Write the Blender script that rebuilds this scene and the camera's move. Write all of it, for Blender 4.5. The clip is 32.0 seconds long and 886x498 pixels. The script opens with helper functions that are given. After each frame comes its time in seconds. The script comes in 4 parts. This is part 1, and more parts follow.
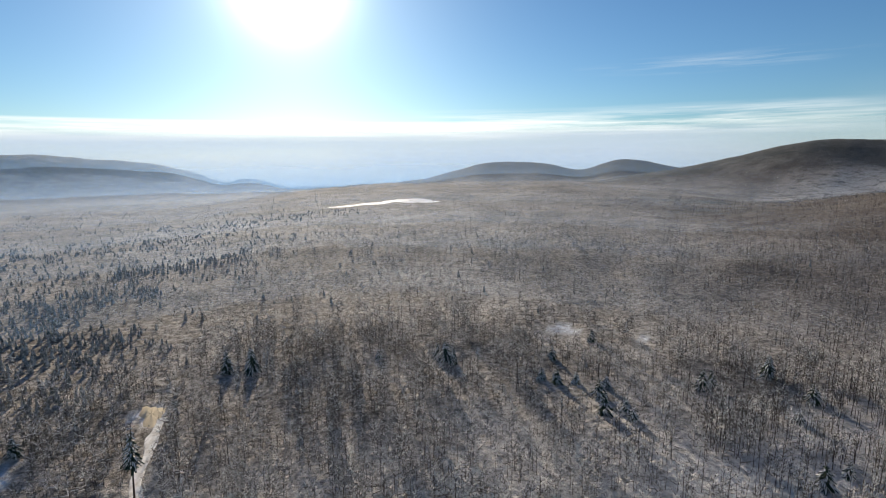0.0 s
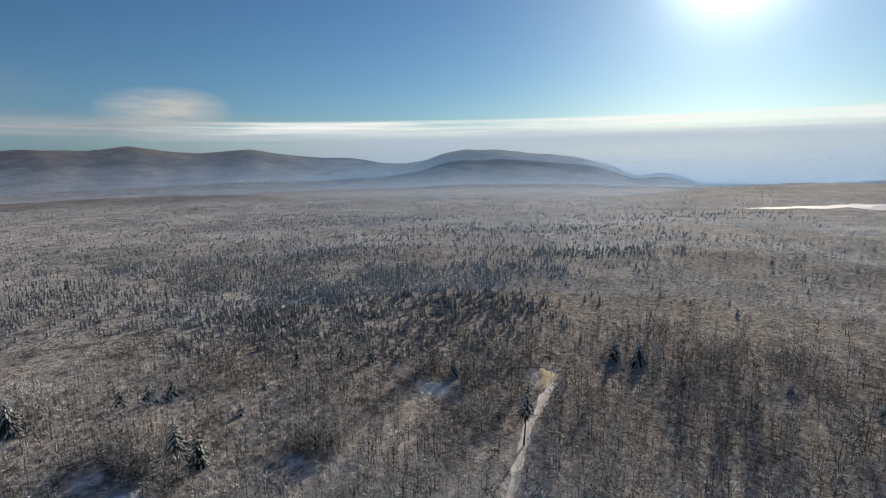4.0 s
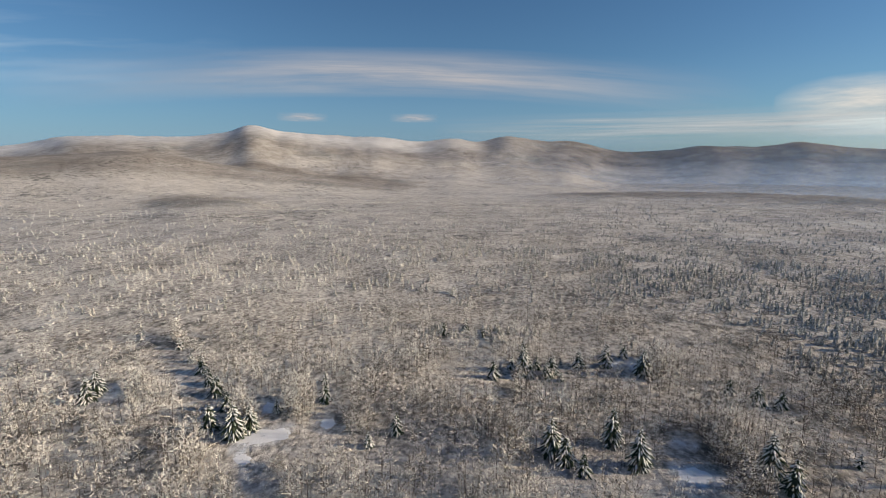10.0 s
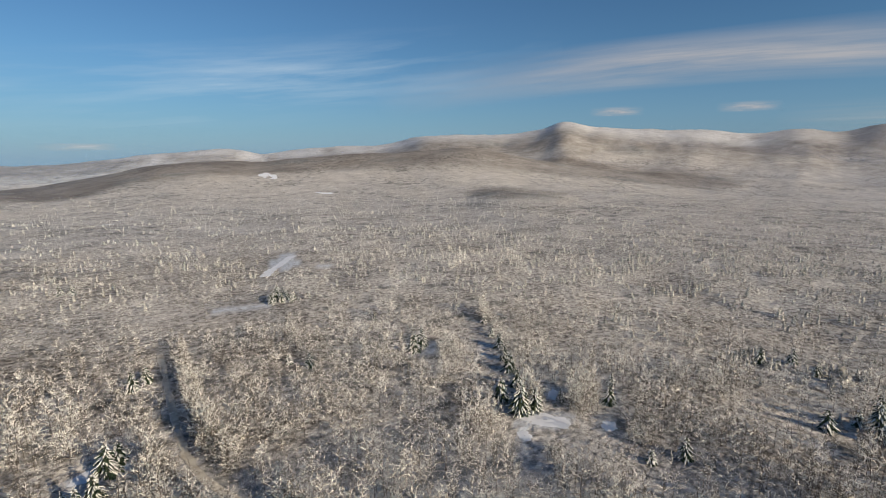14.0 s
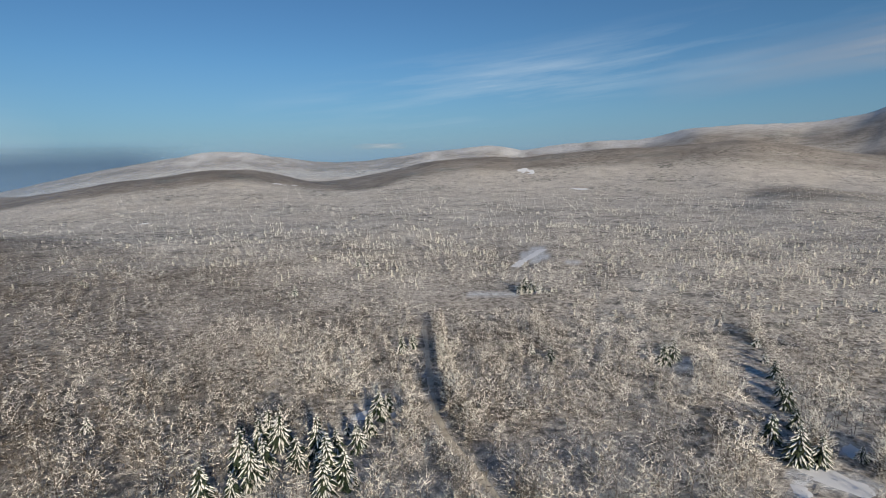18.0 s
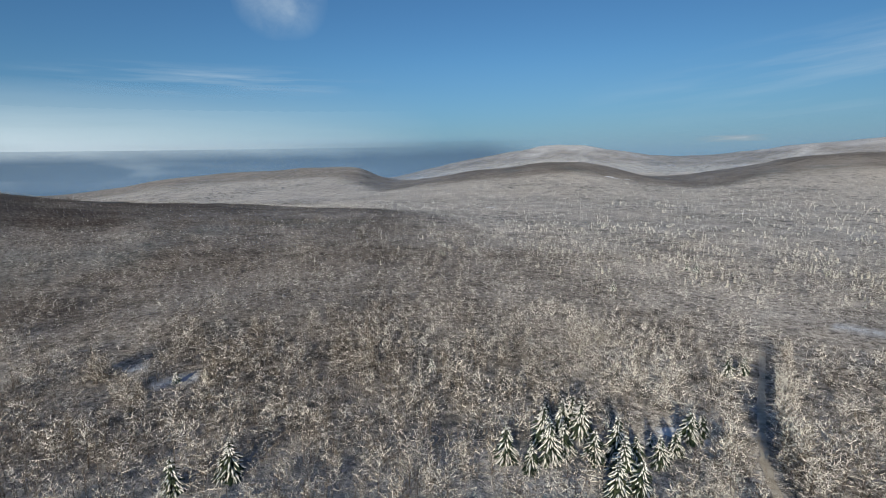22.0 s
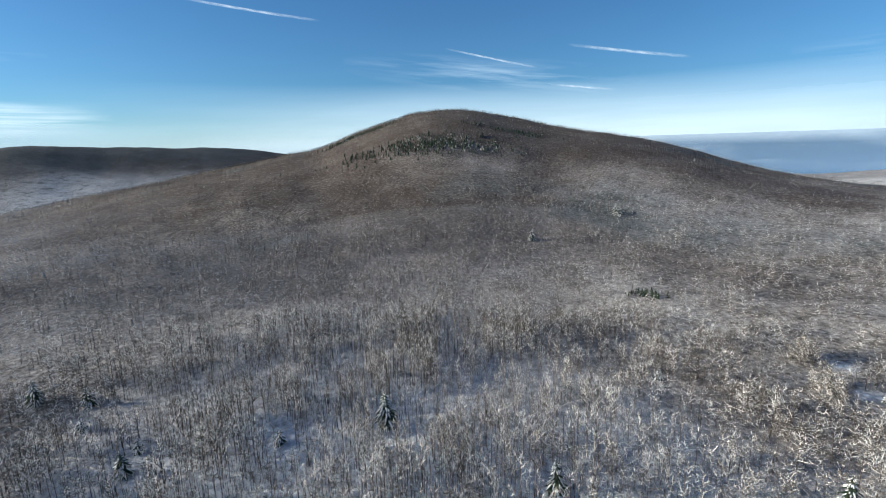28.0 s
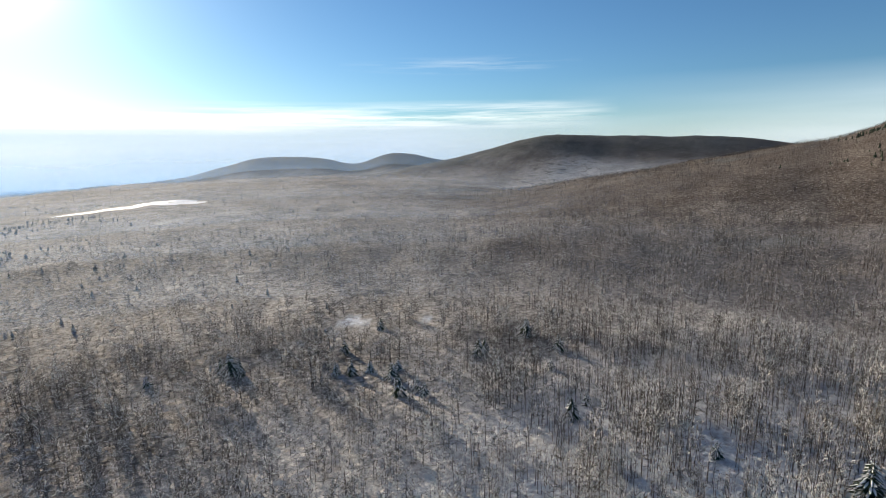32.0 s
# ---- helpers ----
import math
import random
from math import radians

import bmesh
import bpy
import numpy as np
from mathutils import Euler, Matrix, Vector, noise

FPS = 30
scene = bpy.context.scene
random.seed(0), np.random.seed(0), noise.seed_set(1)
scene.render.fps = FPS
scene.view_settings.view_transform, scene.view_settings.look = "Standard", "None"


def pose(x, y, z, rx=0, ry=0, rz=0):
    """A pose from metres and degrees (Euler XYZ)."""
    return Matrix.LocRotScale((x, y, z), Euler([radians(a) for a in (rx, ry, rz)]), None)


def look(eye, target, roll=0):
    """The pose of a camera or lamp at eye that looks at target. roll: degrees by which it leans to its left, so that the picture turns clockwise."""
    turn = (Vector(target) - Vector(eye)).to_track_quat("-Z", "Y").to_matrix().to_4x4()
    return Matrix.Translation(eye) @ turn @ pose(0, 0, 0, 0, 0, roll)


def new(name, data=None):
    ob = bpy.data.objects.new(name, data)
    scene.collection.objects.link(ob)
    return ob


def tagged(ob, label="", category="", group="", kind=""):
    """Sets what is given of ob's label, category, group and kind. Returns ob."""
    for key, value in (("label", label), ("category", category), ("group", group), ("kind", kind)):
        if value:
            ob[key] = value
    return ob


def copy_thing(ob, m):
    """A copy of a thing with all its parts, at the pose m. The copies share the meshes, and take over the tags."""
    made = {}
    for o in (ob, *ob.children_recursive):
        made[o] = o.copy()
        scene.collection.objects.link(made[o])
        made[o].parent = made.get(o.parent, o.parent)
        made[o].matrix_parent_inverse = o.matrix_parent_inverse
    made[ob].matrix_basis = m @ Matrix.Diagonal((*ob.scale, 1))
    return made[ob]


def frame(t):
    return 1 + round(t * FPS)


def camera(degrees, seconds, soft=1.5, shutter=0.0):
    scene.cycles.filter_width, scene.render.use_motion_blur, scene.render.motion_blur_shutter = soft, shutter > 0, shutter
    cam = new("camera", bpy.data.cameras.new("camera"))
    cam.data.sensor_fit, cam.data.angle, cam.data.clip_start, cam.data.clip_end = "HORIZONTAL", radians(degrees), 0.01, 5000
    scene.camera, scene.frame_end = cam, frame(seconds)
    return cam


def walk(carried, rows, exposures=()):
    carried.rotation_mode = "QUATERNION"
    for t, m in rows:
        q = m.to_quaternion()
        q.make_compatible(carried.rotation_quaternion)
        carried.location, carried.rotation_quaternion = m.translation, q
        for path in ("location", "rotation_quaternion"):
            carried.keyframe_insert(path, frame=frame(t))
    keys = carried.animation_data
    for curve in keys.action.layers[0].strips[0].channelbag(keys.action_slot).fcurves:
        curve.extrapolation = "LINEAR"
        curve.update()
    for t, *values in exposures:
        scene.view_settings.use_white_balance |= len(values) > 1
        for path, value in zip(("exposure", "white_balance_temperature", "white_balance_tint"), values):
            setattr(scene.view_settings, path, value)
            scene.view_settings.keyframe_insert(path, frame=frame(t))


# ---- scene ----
# The camera hovers over one spot and turns to its left, almost once round.
EYE = 75.0
TURNS = [  # seconds, heading, tilt, lean
    (0.0, -0.00, -10.64, -0.62),
    (0.5, 5.71, -10.67, -0.57),
    (1.0, 11.23, -10.69, -0.49),
    (1.5, 16.76, -10.69, -0.40),
    (2.0, 22.21, -10.71, -0.41),
    (2.5, 27.68, -10.72, -0.50),
    (3.0, 33.62, -10.72, -0.53),
    (3.5, 38.99, -10.74, -0.69),
    (5.5, 62.30, -10.55, -1.24),
    (6.0, 67.91, -10.48, -1.17),
    (6.5, 74.01, -10.50, -1.02),
    (7.0, 80.30, -10.44, -1.01),
    (7.5, 86.75, -10.30, -1.07),
    (8.0, 92.17, -10.28, -0.93),
    (8.5, 97.45, -10.32, -0.57),
    (9.0, 102.35, -10.39, -0.25),
    (9.5, 106.96, -10.46, -0.16),
    (10.0, 111.10, -10.51, -0.21),
    (10.5, 114.95, -10.57, -0.34),
    (11.0, 119.34, -10.61, -0.36),
    (11.5, 124.38, -10.64, -0.39),
    (12.0, 129.34, -10.66, -0.45),
    (12.5, 133.27, -10.71, -0.49),
    (13.0, 136.94, -10.77, -0.49),
    (13.5, 141.07, -10.79, -0.50),
    (14.0, 144.93, -10.80, -0.54),
    (14.5, 148.31, -10.83, -0.66),
    (16.5, 162.99, -10.87, -1.22),
    (17.0, 166.36, -10.89, -1.25),
    (17.5, 169.77, -10.85, -1.29),
    (18.0, 173.46, -10.85, -1.29),
    (18.5, 177.20, -10.83, -1.28),
    (19.0, 181.32, -10.79, -1.26),
    (19.5, 185.93, -10.80, -1.27),
    (20.0, 190.23, -10.84, -1.21),
    (20.5, 194.82, -10.82, -1.09),
    (21.0, 199.79, -10.84, -1.03),
    (21.5, 204.76, -10.86, -1.04),
    (22.0, 209.88, -10.88, -1.03),
    (22.5, 215.19, -10.87, -0.96),
    (23.0, 220.82, -10.82, -0.80),
    (23.5, 226.93, -10.83, -0.72),
    (24.0, 233.55, -10.83, -0.62),
    (24.5, 239.79, -10.85, -0.52),
    (25.0, 246.56, -10.94, -0.55),
    (25.5, 253.06, -11.02, -0.57),
    (26.0, 259.74, -11.17, -0.58),
    (26.5, 266.50, -11.25, -0.59),
    (28.5, 289.23, -11.41, -1.64),
    (29.0, 294.98, -11.37, -1.66),
    (29.5, 301.08, -11.45, -1.61),
    (30.0, 307.99, -11.50, -1.41),
    (30.5, 314.91, -11.56, -1.14),
    (31.0, 321.94, -11.59, -1.08),
    (31.5, 328.47, -11.60, -1.10),
    (32.0, 335.14, -11.60, -1.01),
]
cam = camera(83.0, 32.0, soft=1.0, shutter=0.0)
walk(cam, [(t, pose(0, 0, EYE, 90 + tilt, 0, heading) @ pose(0, 0, 0, 0, 0, lean)) for t, heading, tilt, lean in TURNS],
     exposures=[(0.0, 0.47, 6450, 7), (2.0, 0.16, 6450, 7), (3.0, 0.05, 6450, 7), (6.0, 0.22, 6600, 8), (9.0, 0.43, 6700, 8), (13.0, 0.35, 6600, 7), (17.0, 0.18, 6350, 6), (19.0, 0.18, 6250, 6), (23.0, 0.1, 5950, 3), (26.0, 0.5, 5600, 2), (29.0, 0.88, 5900, 3), (30.5, 0.97, 6250, 5), (32.0, 0.72, 6450, 6)])

# ---- light ----
SUN_AZ, SUN_EL = 15.8, 18.0
world = bpy.data.worlds.new("winter_sky")
scene.world = world
world.use_nodes = True
wn, wl = world.node_tree.nodes, world.node_tree.links
sky = wn.new("ShaderNodeTexSky")
sky.sky_type = "NISHITA"
sky.sun_disc = False
sky.sun_elevation = radians(SUN_EL)
sky.sun_rotation = radians(-SUN_AZ)
sky.altitude = 600
sky.air_density, sky.dust_density, sky.ozone_density = 1.0, 0.5, 4.0
wn["Background"].inputs["Strength"].default_value = 0.062
cold = wn.new("ShaderNodeMix")
cold.data_type, cold.blend_type = "RGBA", "MULTIPLY"
cold.inputs[0].default_value = 1.0
cold.inputs[7].default_value = (0.77, 0.97, 1.09, 1)
wl.new(sky.outputs[0], cold.inputs[6])
# sun glare painted into the sky: a blinding core and a wide, fading rim
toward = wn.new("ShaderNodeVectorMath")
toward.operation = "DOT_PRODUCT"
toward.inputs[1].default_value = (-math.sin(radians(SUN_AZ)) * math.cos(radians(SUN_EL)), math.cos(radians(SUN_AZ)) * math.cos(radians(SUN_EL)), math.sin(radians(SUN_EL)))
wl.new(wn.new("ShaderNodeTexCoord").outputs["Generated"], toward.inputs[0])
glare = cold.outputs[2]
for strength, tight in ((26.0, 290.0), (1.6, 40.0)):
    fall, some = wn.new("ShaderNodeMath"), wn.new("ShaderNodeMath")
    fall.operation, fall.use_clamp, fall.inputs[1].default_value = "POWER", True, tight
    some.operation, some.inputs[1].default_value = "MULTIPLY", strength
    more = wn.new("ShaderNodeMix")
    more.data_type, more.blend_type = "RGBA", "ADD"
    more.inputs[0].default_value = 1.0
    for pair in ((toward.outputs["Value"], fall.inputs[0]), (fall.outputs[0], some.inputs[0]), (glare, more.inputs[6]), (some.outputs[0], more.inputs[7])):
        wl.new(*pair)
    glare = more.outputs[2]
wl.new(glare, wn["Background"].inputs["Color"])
sun = new("sun", bpy.data.lights.new("sun", "SUN"))
sun.data.energy, sun.data.angle, sun.data.color = 4.6, radians(0.5), (1.0, 0.835, 0.645)
sun.matrix_world = look((0, 0, 0), (math.sin(radians(SUN_AZ)) * math.cos(radians(SUN_EL)), -math.cos(radians(SUN_AZ)) * math.cos(radians(SUN_EL)), -math.sin(radians(SUN_EL))))


# ---- materials ----
class Nodes:
    """Short-hand for building one node material."""

    def __init__(self, name):
        self.m = bpy.data.materials.new(name)
        self.m.use_nodes = True
        self.t = self.m.node_tree
        self.b = self.t.nodes["Principled BSDF"]

    def n(self, kind, ins=None):
        node = self.t.nodes.new(kind)
        for k, v in (ins or {}).items():
            self.put(node.inputs[k], v)
        return node

    def put(self, socket, v):
        if isinstance(v, bpy.types.NodeSocket):
            self.t.links.new(v, socket)
        else:
            socket.default_value = v

    def noise(self, scale, detail=4.0, where=None, rough=0.6):
        ins = {"Scale": scale, "Detail": detail, "Roughness": rough}
        if where is not None:
            ins["Vector"] = where
        return self.n("ShaderNodeTexNoise", ins).outputs["Fac"]

    def ramp(self, fac, *stops):
        node = self.n("ShaderNodeValToRGB", {"Fac": fac})
        el = node.color_ramp.elements
        while len(el) < len(stops):
            el.new(0.5)
        for e, (p, c) in zip(el, stops):
            e.position = p
            e.color = (*c, 1) if len(c) == 3 else c
        return node.outputs["Color"]

    def mix(self, fac, a, b, blend="MIX"):
        node = self.n("ShaderNodeMix")
        node.data_type, node.blend_type = "RGBA", blend
        self.put(node.inputs[0], fac)
        self.put(node.inputs[6], (*a, 1) if isinstance(a, tuple) else a)
        self.put(node.inputs[7], (*b, 1) if isinstance(b, tuple) else b)
        return node.outputs[2]

    def math(self, op, a, b=0.0, clamp=False):
        node = self.n("ShaderNodeMath")
        node.operation, node.use_clamp = op, clamp
        self.put(node.inputs[0], a)
        self.put(node.inputs[1], b)
        return node.outputs[0]

    def attr(self, name):
        node = self.n("ShaderNodeAttribute")
        node.attribute_name = name
        return node.outputs["Fac"]

    def uv(self):
        node = self.n("ShaderNodeUVMap")
        node.uv_map = "UVMap"
        return node.outputs[0]

    def place(self):
        return self.n("ShaderNodeNewGeometry").outputs["Position"]

    def island(self):
        return self.n("ShaderNodeNewGeometry").outputs["Random Per Island"]

    def done(self, colour, rough=0.9, bump=None, strength=0.3, distance=0.1):
        self.put(self.b.inputs["Base Color"], colour)
        self.put(self.b.inputs["Roughness"], rough)
        self.b.inputs["Specular IOR Level"].default_value = 0.2
        if bump is not None:
            bn = self.n("ShaderNodeBump", {"Height": bump, "Strength": strength, "Distance": distance})
            self.t.links.new(bn.outputs[0], self.b.inputs["Normal"])
        return self.m


BARK_DARK, BARK_LIGHT, FROST = (0.05, 0.039, 0.030), (0.175, 0.153, 0.128), (0.88, 0.85, 0.79)


def twig_material(name, tone, high):
    """Thin frosted branches: bark, part of them coated with hoar frost, more so where the stand is frosted."""
    k = Nodes(name)
    isl = k.island()
    bark = k.ramp(isl, (0.0, BARK_DARK), (0.45, BARK_LIGHT), (0.8, (0.185, 0.158, 0.128)), (1.0, (0.10, 0.088, 0.075)))
    stand = k.noise(0.012, 3.0, k.place())
    bark = k.mix(k.math("MULTIPLY", stand, 0.4), bark, (0.20, 0.173, 0.14))
    bark = k.mix(1.0 - tone, bark, (0.045, 0.04, 0.037))
    fine = k.noise(1.3, 3.0, k.place())
    amount = k.math("ADD", k.attr("frost"), k.math("MULTIPLY", k.math("SUBTRACT", stand, 0.5), 0.7))
    again = k.math("FRACT", k.math("MULTIPLY", isl, 17.3))
    mask = k.math("MULTIPLY", k.math("SUBTRACT", k.math("ADD", amount, k.math("MULTIPLY", fine, 0.35)), k.math("ADD", again, 0.12)), 9.0, True)
    return k.done(k.mix(k.math("MULTIPLY", mask, high), bark, FROST), 0.85)


TWIG = twig_material("frosted_twigs", 1.0, 0.95)
TIMBER_TWIG = twig_material("dark_timber_twigs", 0.85, 0.9)


def trunk_material():
    k = Nodes("bark")
    wide = k.noise(3.0, 4.0, k.place())
    col = k.ramp(wide, (0.3, (0.045, 0.036, 0.03)), (0.6, (0.11, 0.09, 0.075)), (0.8, (0.19, 0.17, 0.15)))
    return k.done(col, 0.95, k.noise(14.0, 3.0, k.place()), 0.5, 0.02)


BARK = trunk_material()


def needle_material():
    k = Nodes("spruce_needles")
    col = k.ramp(k.island(), (0.0, (0.016, 0.028, 0.018)), (0.6, (0.035, 0.055, 0.032)), (1.0, (0.07, 0.075, 0.04)))
    col = k.mix(k.math("MULTIPLY", k.noise(2.5, 4.0, k.place()), 0.5), col, (0.02, 0.03, 0.02))
    return k.done(col, 0.8, k.noise(9.0, 2.0, k.place()), 0.6, 0.06)


NEEDLES = needle_material()


def far_needle_material():
    k = Nodes("frosted_needles")
    up = k.n("ShaderNodeSeparateXYZ", {0: k.n("ShaderNodeNewGeometry").outputs["Normal"]}).outputs[2]
    col = k.ramp(k.island(), (0.0, (0.03, 0.042, 0.034)), (0.7, (0.06, 0.072, 0.056)), (1.0, (0.095, 0.09, 0.068)))
    f = k.math("SUBTRACT", k.math("ADD", k.noise(1.1, 3.0, k.place()), k.math("MULTIPLY", k.attr("frost"), 0.16)), 0.35)
    return k.done(k.mix(k.math("MULTIPLY", f, 2.6, True), col, (0.56, 0.54, 0.50)), 0.85)


FAR_NEEDLES = far_needle_material()


def snow_material(name, tint=(0.80, 0.82, 0.86), dirt=0.25):
    k = Nodes(name)
    a = k.noise(0.35, 5.0, k.place())
    b = k.noise(4.0, 4.0, k.place())
    col = k.mix(k.ramp(a, (0.42, (0, 0, 0)), (0.75, (dirt, dirt, dirt))), tint, (0.33, 0.27, 0.20))
    col = k.mix(k.math("MULTIPLY", b, 0.12), col, (0.6, 0.62, 0.66))
    return k.done(col, 0.7, k.noise(2.0, 5.0, k.place()), 0.5, 0.15)


SNOW = snow_material("snow_on_boughs", (0.86, 0.85, 0.82), 0.0)
TRACK = snow_material("rutted_track_snow", (0.74, 0.73, 0.72), 0.8)
VERGE = snow_material("snowy_dry_grass", (0.62, 0.57, 0.48), 1.0)
FIELD = snow_material("open_field_snow", (0.88, 0.89, 0.92), 0.08)


def ground_material():
    """Snowy forest floor close by; far off the closed canopy of bare and frosted trees, evened and paled as by haze."""
    k = Nodes("winter_ground")
    pos = k.place()
    litter = k.noise(0.5, 6.0, pos)
    floor_col = k.mix(k.ramp(litter, (0.46, (0, 0, 0)), (0.74, (0.8, 0.8, 0.8))), (0.76, 0.79, 0.84), (0.13, 0.10, 0.075))
    speck = k.math("ADD", k.math("MULTIPLY", k.noise(0.42, 5.0, pos, 0.75), 0.7), k.math("MULTIPLY", k.noise(0.022, 8.0, pos, 0.72), 0.3))
    stand = k.noise(0.006, 5.0, pos)
    belt = k.noise(0.0035, 4.0, pos)
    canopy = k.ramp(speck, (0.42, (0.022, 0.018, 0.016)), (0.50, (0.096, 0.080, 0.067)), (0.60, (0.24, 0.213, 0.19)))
    # haze put into the colour: with distance the brown canopy pales and evens out
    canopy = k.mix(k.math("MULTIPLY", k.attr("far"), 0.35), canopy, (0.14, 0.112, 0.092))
    brown = k.mix(k.math("MULTIPLY", stand, 0.5), canopy, (0.125, 0.09, 0.068))
    spruce = k.ramp(speck, (0.42, (0.03, 0.04, 0.04)), (0.60, (0.17, 0.20, 0.21)))
    brown = k.mix(k.ramp(belt, (0.56, (0, 0, 0)), (0.66, (0.75, 0.75, 0.75))), brown, spruce)
    brown = k.mix(k.math("MULTIPLY", k.attr("dark"), 0.85), brown, k.ramp(speck, (0.42, (0.018, 0.026, 0.03)), (0.58, (0.07, 0.085, 0.095))))
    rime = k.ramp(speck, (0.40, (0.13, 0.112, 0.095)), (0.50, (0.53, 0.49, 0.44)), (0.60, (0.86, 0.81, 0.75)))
    # same painted haze for the frosted woods, drawn towards one pale tone
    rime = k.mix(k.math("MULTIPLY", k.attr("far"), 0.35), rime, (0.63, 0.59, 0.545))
    dots = k.noise(0.075, 3.0, pos, 0.6)
    groves = k.noise(0.0045, 3.0, pos)
    dots = k.math("MULTIPLY", k.math("SUBTRACT", k.math("ADD", dots, k.math("MULTIPLY", groves, 0.5)), 0.80), 7.0, True)
    rime = k.mix(k.math("MULTIPLY", dots, 0.75), rime, (0.075, 0.08, 0.075))
    white = k.ramp(speck, (0.38, (0.28, 0.27, 0.27)), (0.54, (0.72, 0.71, 0.71)))
    rime = k.mix(k.math("MULTIPLY", k.attr("summit"), k.math("ADD", 0.45, stand), True), rime, white)
    frost = k.math("MULTIPLY", k.math("SUBTRACT", k.math("ADD", k.attr("frost"), k.math("ADD", 0.45, k.math("MULTIPLY", k.math("SUBTRACT", stand, 0.5), k.math("SUBTRACT", 0.9, k.math("MULTIPLY", k.attr("far"), 0.4))))), 0.55), 1.8, True)
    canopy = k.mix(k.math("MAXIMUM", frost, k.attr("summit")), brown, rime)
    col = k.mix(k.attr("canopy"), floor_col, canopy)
    rough = k.math("ADD", k.noise(0.10, 6.0, pos, 0.8), k.math("MULTIPLY", litter, 0.15))
    return k.done(col, 0.95, rough, 0.8, 2.5)


GROUND = ground_material()


def plain_material(name, a, b, scale, rough=0.9):
    k = Nodes(name)
    f = k.noise(scale, 5.0, k.place())
    return k.done(k.mix(f, a, b), rough, f, 0.5, 0.1)


SAND = plain_material("frozen_sand", (0.76, 0.64, 0.44), (0.55, 0.45, 0.31), 0.8)


def cloud_material(name, colour, power, cover, sx, sy, edge=0.25, hard=3.0, oval=False, top=0.3, base=0.3, most=0.92):
    """A cloud sheet: sky glow that thins out towards its rims in uneven, drawn-out wisps."""
    k = Nodes(name)
    uv = k.uv()
    warp = k.n("ShaderNodeTexNoise", {"Vector": uv, "Scale": 3.0, "Detail": 2.0}).outputs["Color"]
    uv = k.n("ShaderNodeMix")
    uv.data_type = "VECTOR"
    k.put(uv.inputs[0], 0.10)
    k.put(uv.inputs[4], k.uv())
    k.put(uv.inputs[5], warp)
    uv = uv.outputs[1]
    sep = k.n("ShaderNodeSeparateXYZ", {0: uv})
    u, v = sep.outputs[0], sep.outputs[1]
    a = k.noise(1.0, 6.0, k.n("ShaderNodeMapping", {"Vector": uv, "Scale": (sx, sy, 1.0)}).outputs[0], 0.6)
    if oval:
        p, q = k.math("MULTIPLY", k.math("SUBTRACT", u, 0.5), 2.1), k.math("MULTIPLY", k.math("SUBTRACT", v, 0.5), 2.1)
        d = k.math("SUBTRACT", 1.0, k.math("SQRT", k.math("ADD", k.math("MULTIPLY", p, p), k.math("MULTIPLY", q, q))))
        soft = k.math("DIVIDE", d, edge, True)
    else:
        d = k.math("SUBTRACT", 0.45, k.math("ABSOLUTE", k.math("SUBTRACT", u, 0.5)))
        soft = k.math("DIVIDE", d, edge, True)
        soft = k.math("MULTIPLY", soft, k.math("DIVIDE", k.math("SUBTRACT", 0.95, v), top, True))
        soft = k.math("MULTIPLY", soft, k.math("DIVIDE", k.math("SUBTRACT", v, 0.05), base, True))
    al = k.math("ADD", k.math("MULTIPLY", k.math("SUBTRACT", a, 0.5), hard), cover, True)
    al = k.math("MULTIPLY", k.math("MULTIPLY", al, soft), most, True)
    em = k.n("ShaderNodeEmission", {"Color": k.mix(a, tuple(c * 0.8 for c in colour), colour), "Strength": power})
    tr = k.n("ShaderNodeBsdfTransparent")
    mx = k.n("ShaderNodeMixShader", {0: al, 1: tr.outputs[0], 2: em.outputs[0]})
    k.t.links.new(mx.outputs[0], k.t.nodes["Material Output"].inputs["Surface"])
    return k.m


def veil_material(name, thickness, colour):
    """Blue-tinted sheet that imitates distance haze and scatters the daylight."""
    k = Nodes(name)
    uv = k.uv()
    v = k.n("ShaderNodeSeparateXYZ", {0: uv}).outputs[1]
    puff = k.noise(0.0022, 3.0, k.place())
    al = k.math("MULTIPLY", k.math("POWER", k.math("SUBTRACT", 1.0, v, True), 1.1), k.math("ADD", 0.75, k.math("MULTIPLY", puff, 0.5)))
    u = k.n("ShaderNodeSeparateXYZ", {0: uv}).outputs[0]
    # density of the imitated haze by heading, thickest towards the sun
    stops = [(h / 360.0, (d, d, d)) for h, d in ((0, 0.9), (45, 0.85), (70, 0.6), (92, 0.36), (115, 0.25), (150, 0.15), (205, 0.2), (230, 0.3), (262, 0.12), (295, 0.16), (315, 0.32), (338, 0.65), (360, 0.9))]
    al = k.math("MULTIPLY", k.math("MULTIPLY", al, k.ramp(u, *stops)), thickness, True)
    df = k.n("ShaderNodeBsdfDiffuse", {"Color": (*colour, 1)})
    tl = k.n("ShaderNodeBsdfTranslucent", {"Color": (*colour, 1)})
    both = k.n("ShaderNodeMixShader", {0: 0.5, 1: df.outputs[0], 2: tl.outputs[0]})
    tr = k.n("ShaderNodeBsdfTransparent")
    mx = k.n("ShaderNodeMixShader", {0: al, 1: tr.outputs[0], 2: both.outputs[0]})
    k.t.links.new(mx.outputs[0], k.t.nodes["Material Output"].inputs["Surface"])
    return k.m


# ---- terrain ----
rng = np.random.default_rng(7)
RIDGES = []


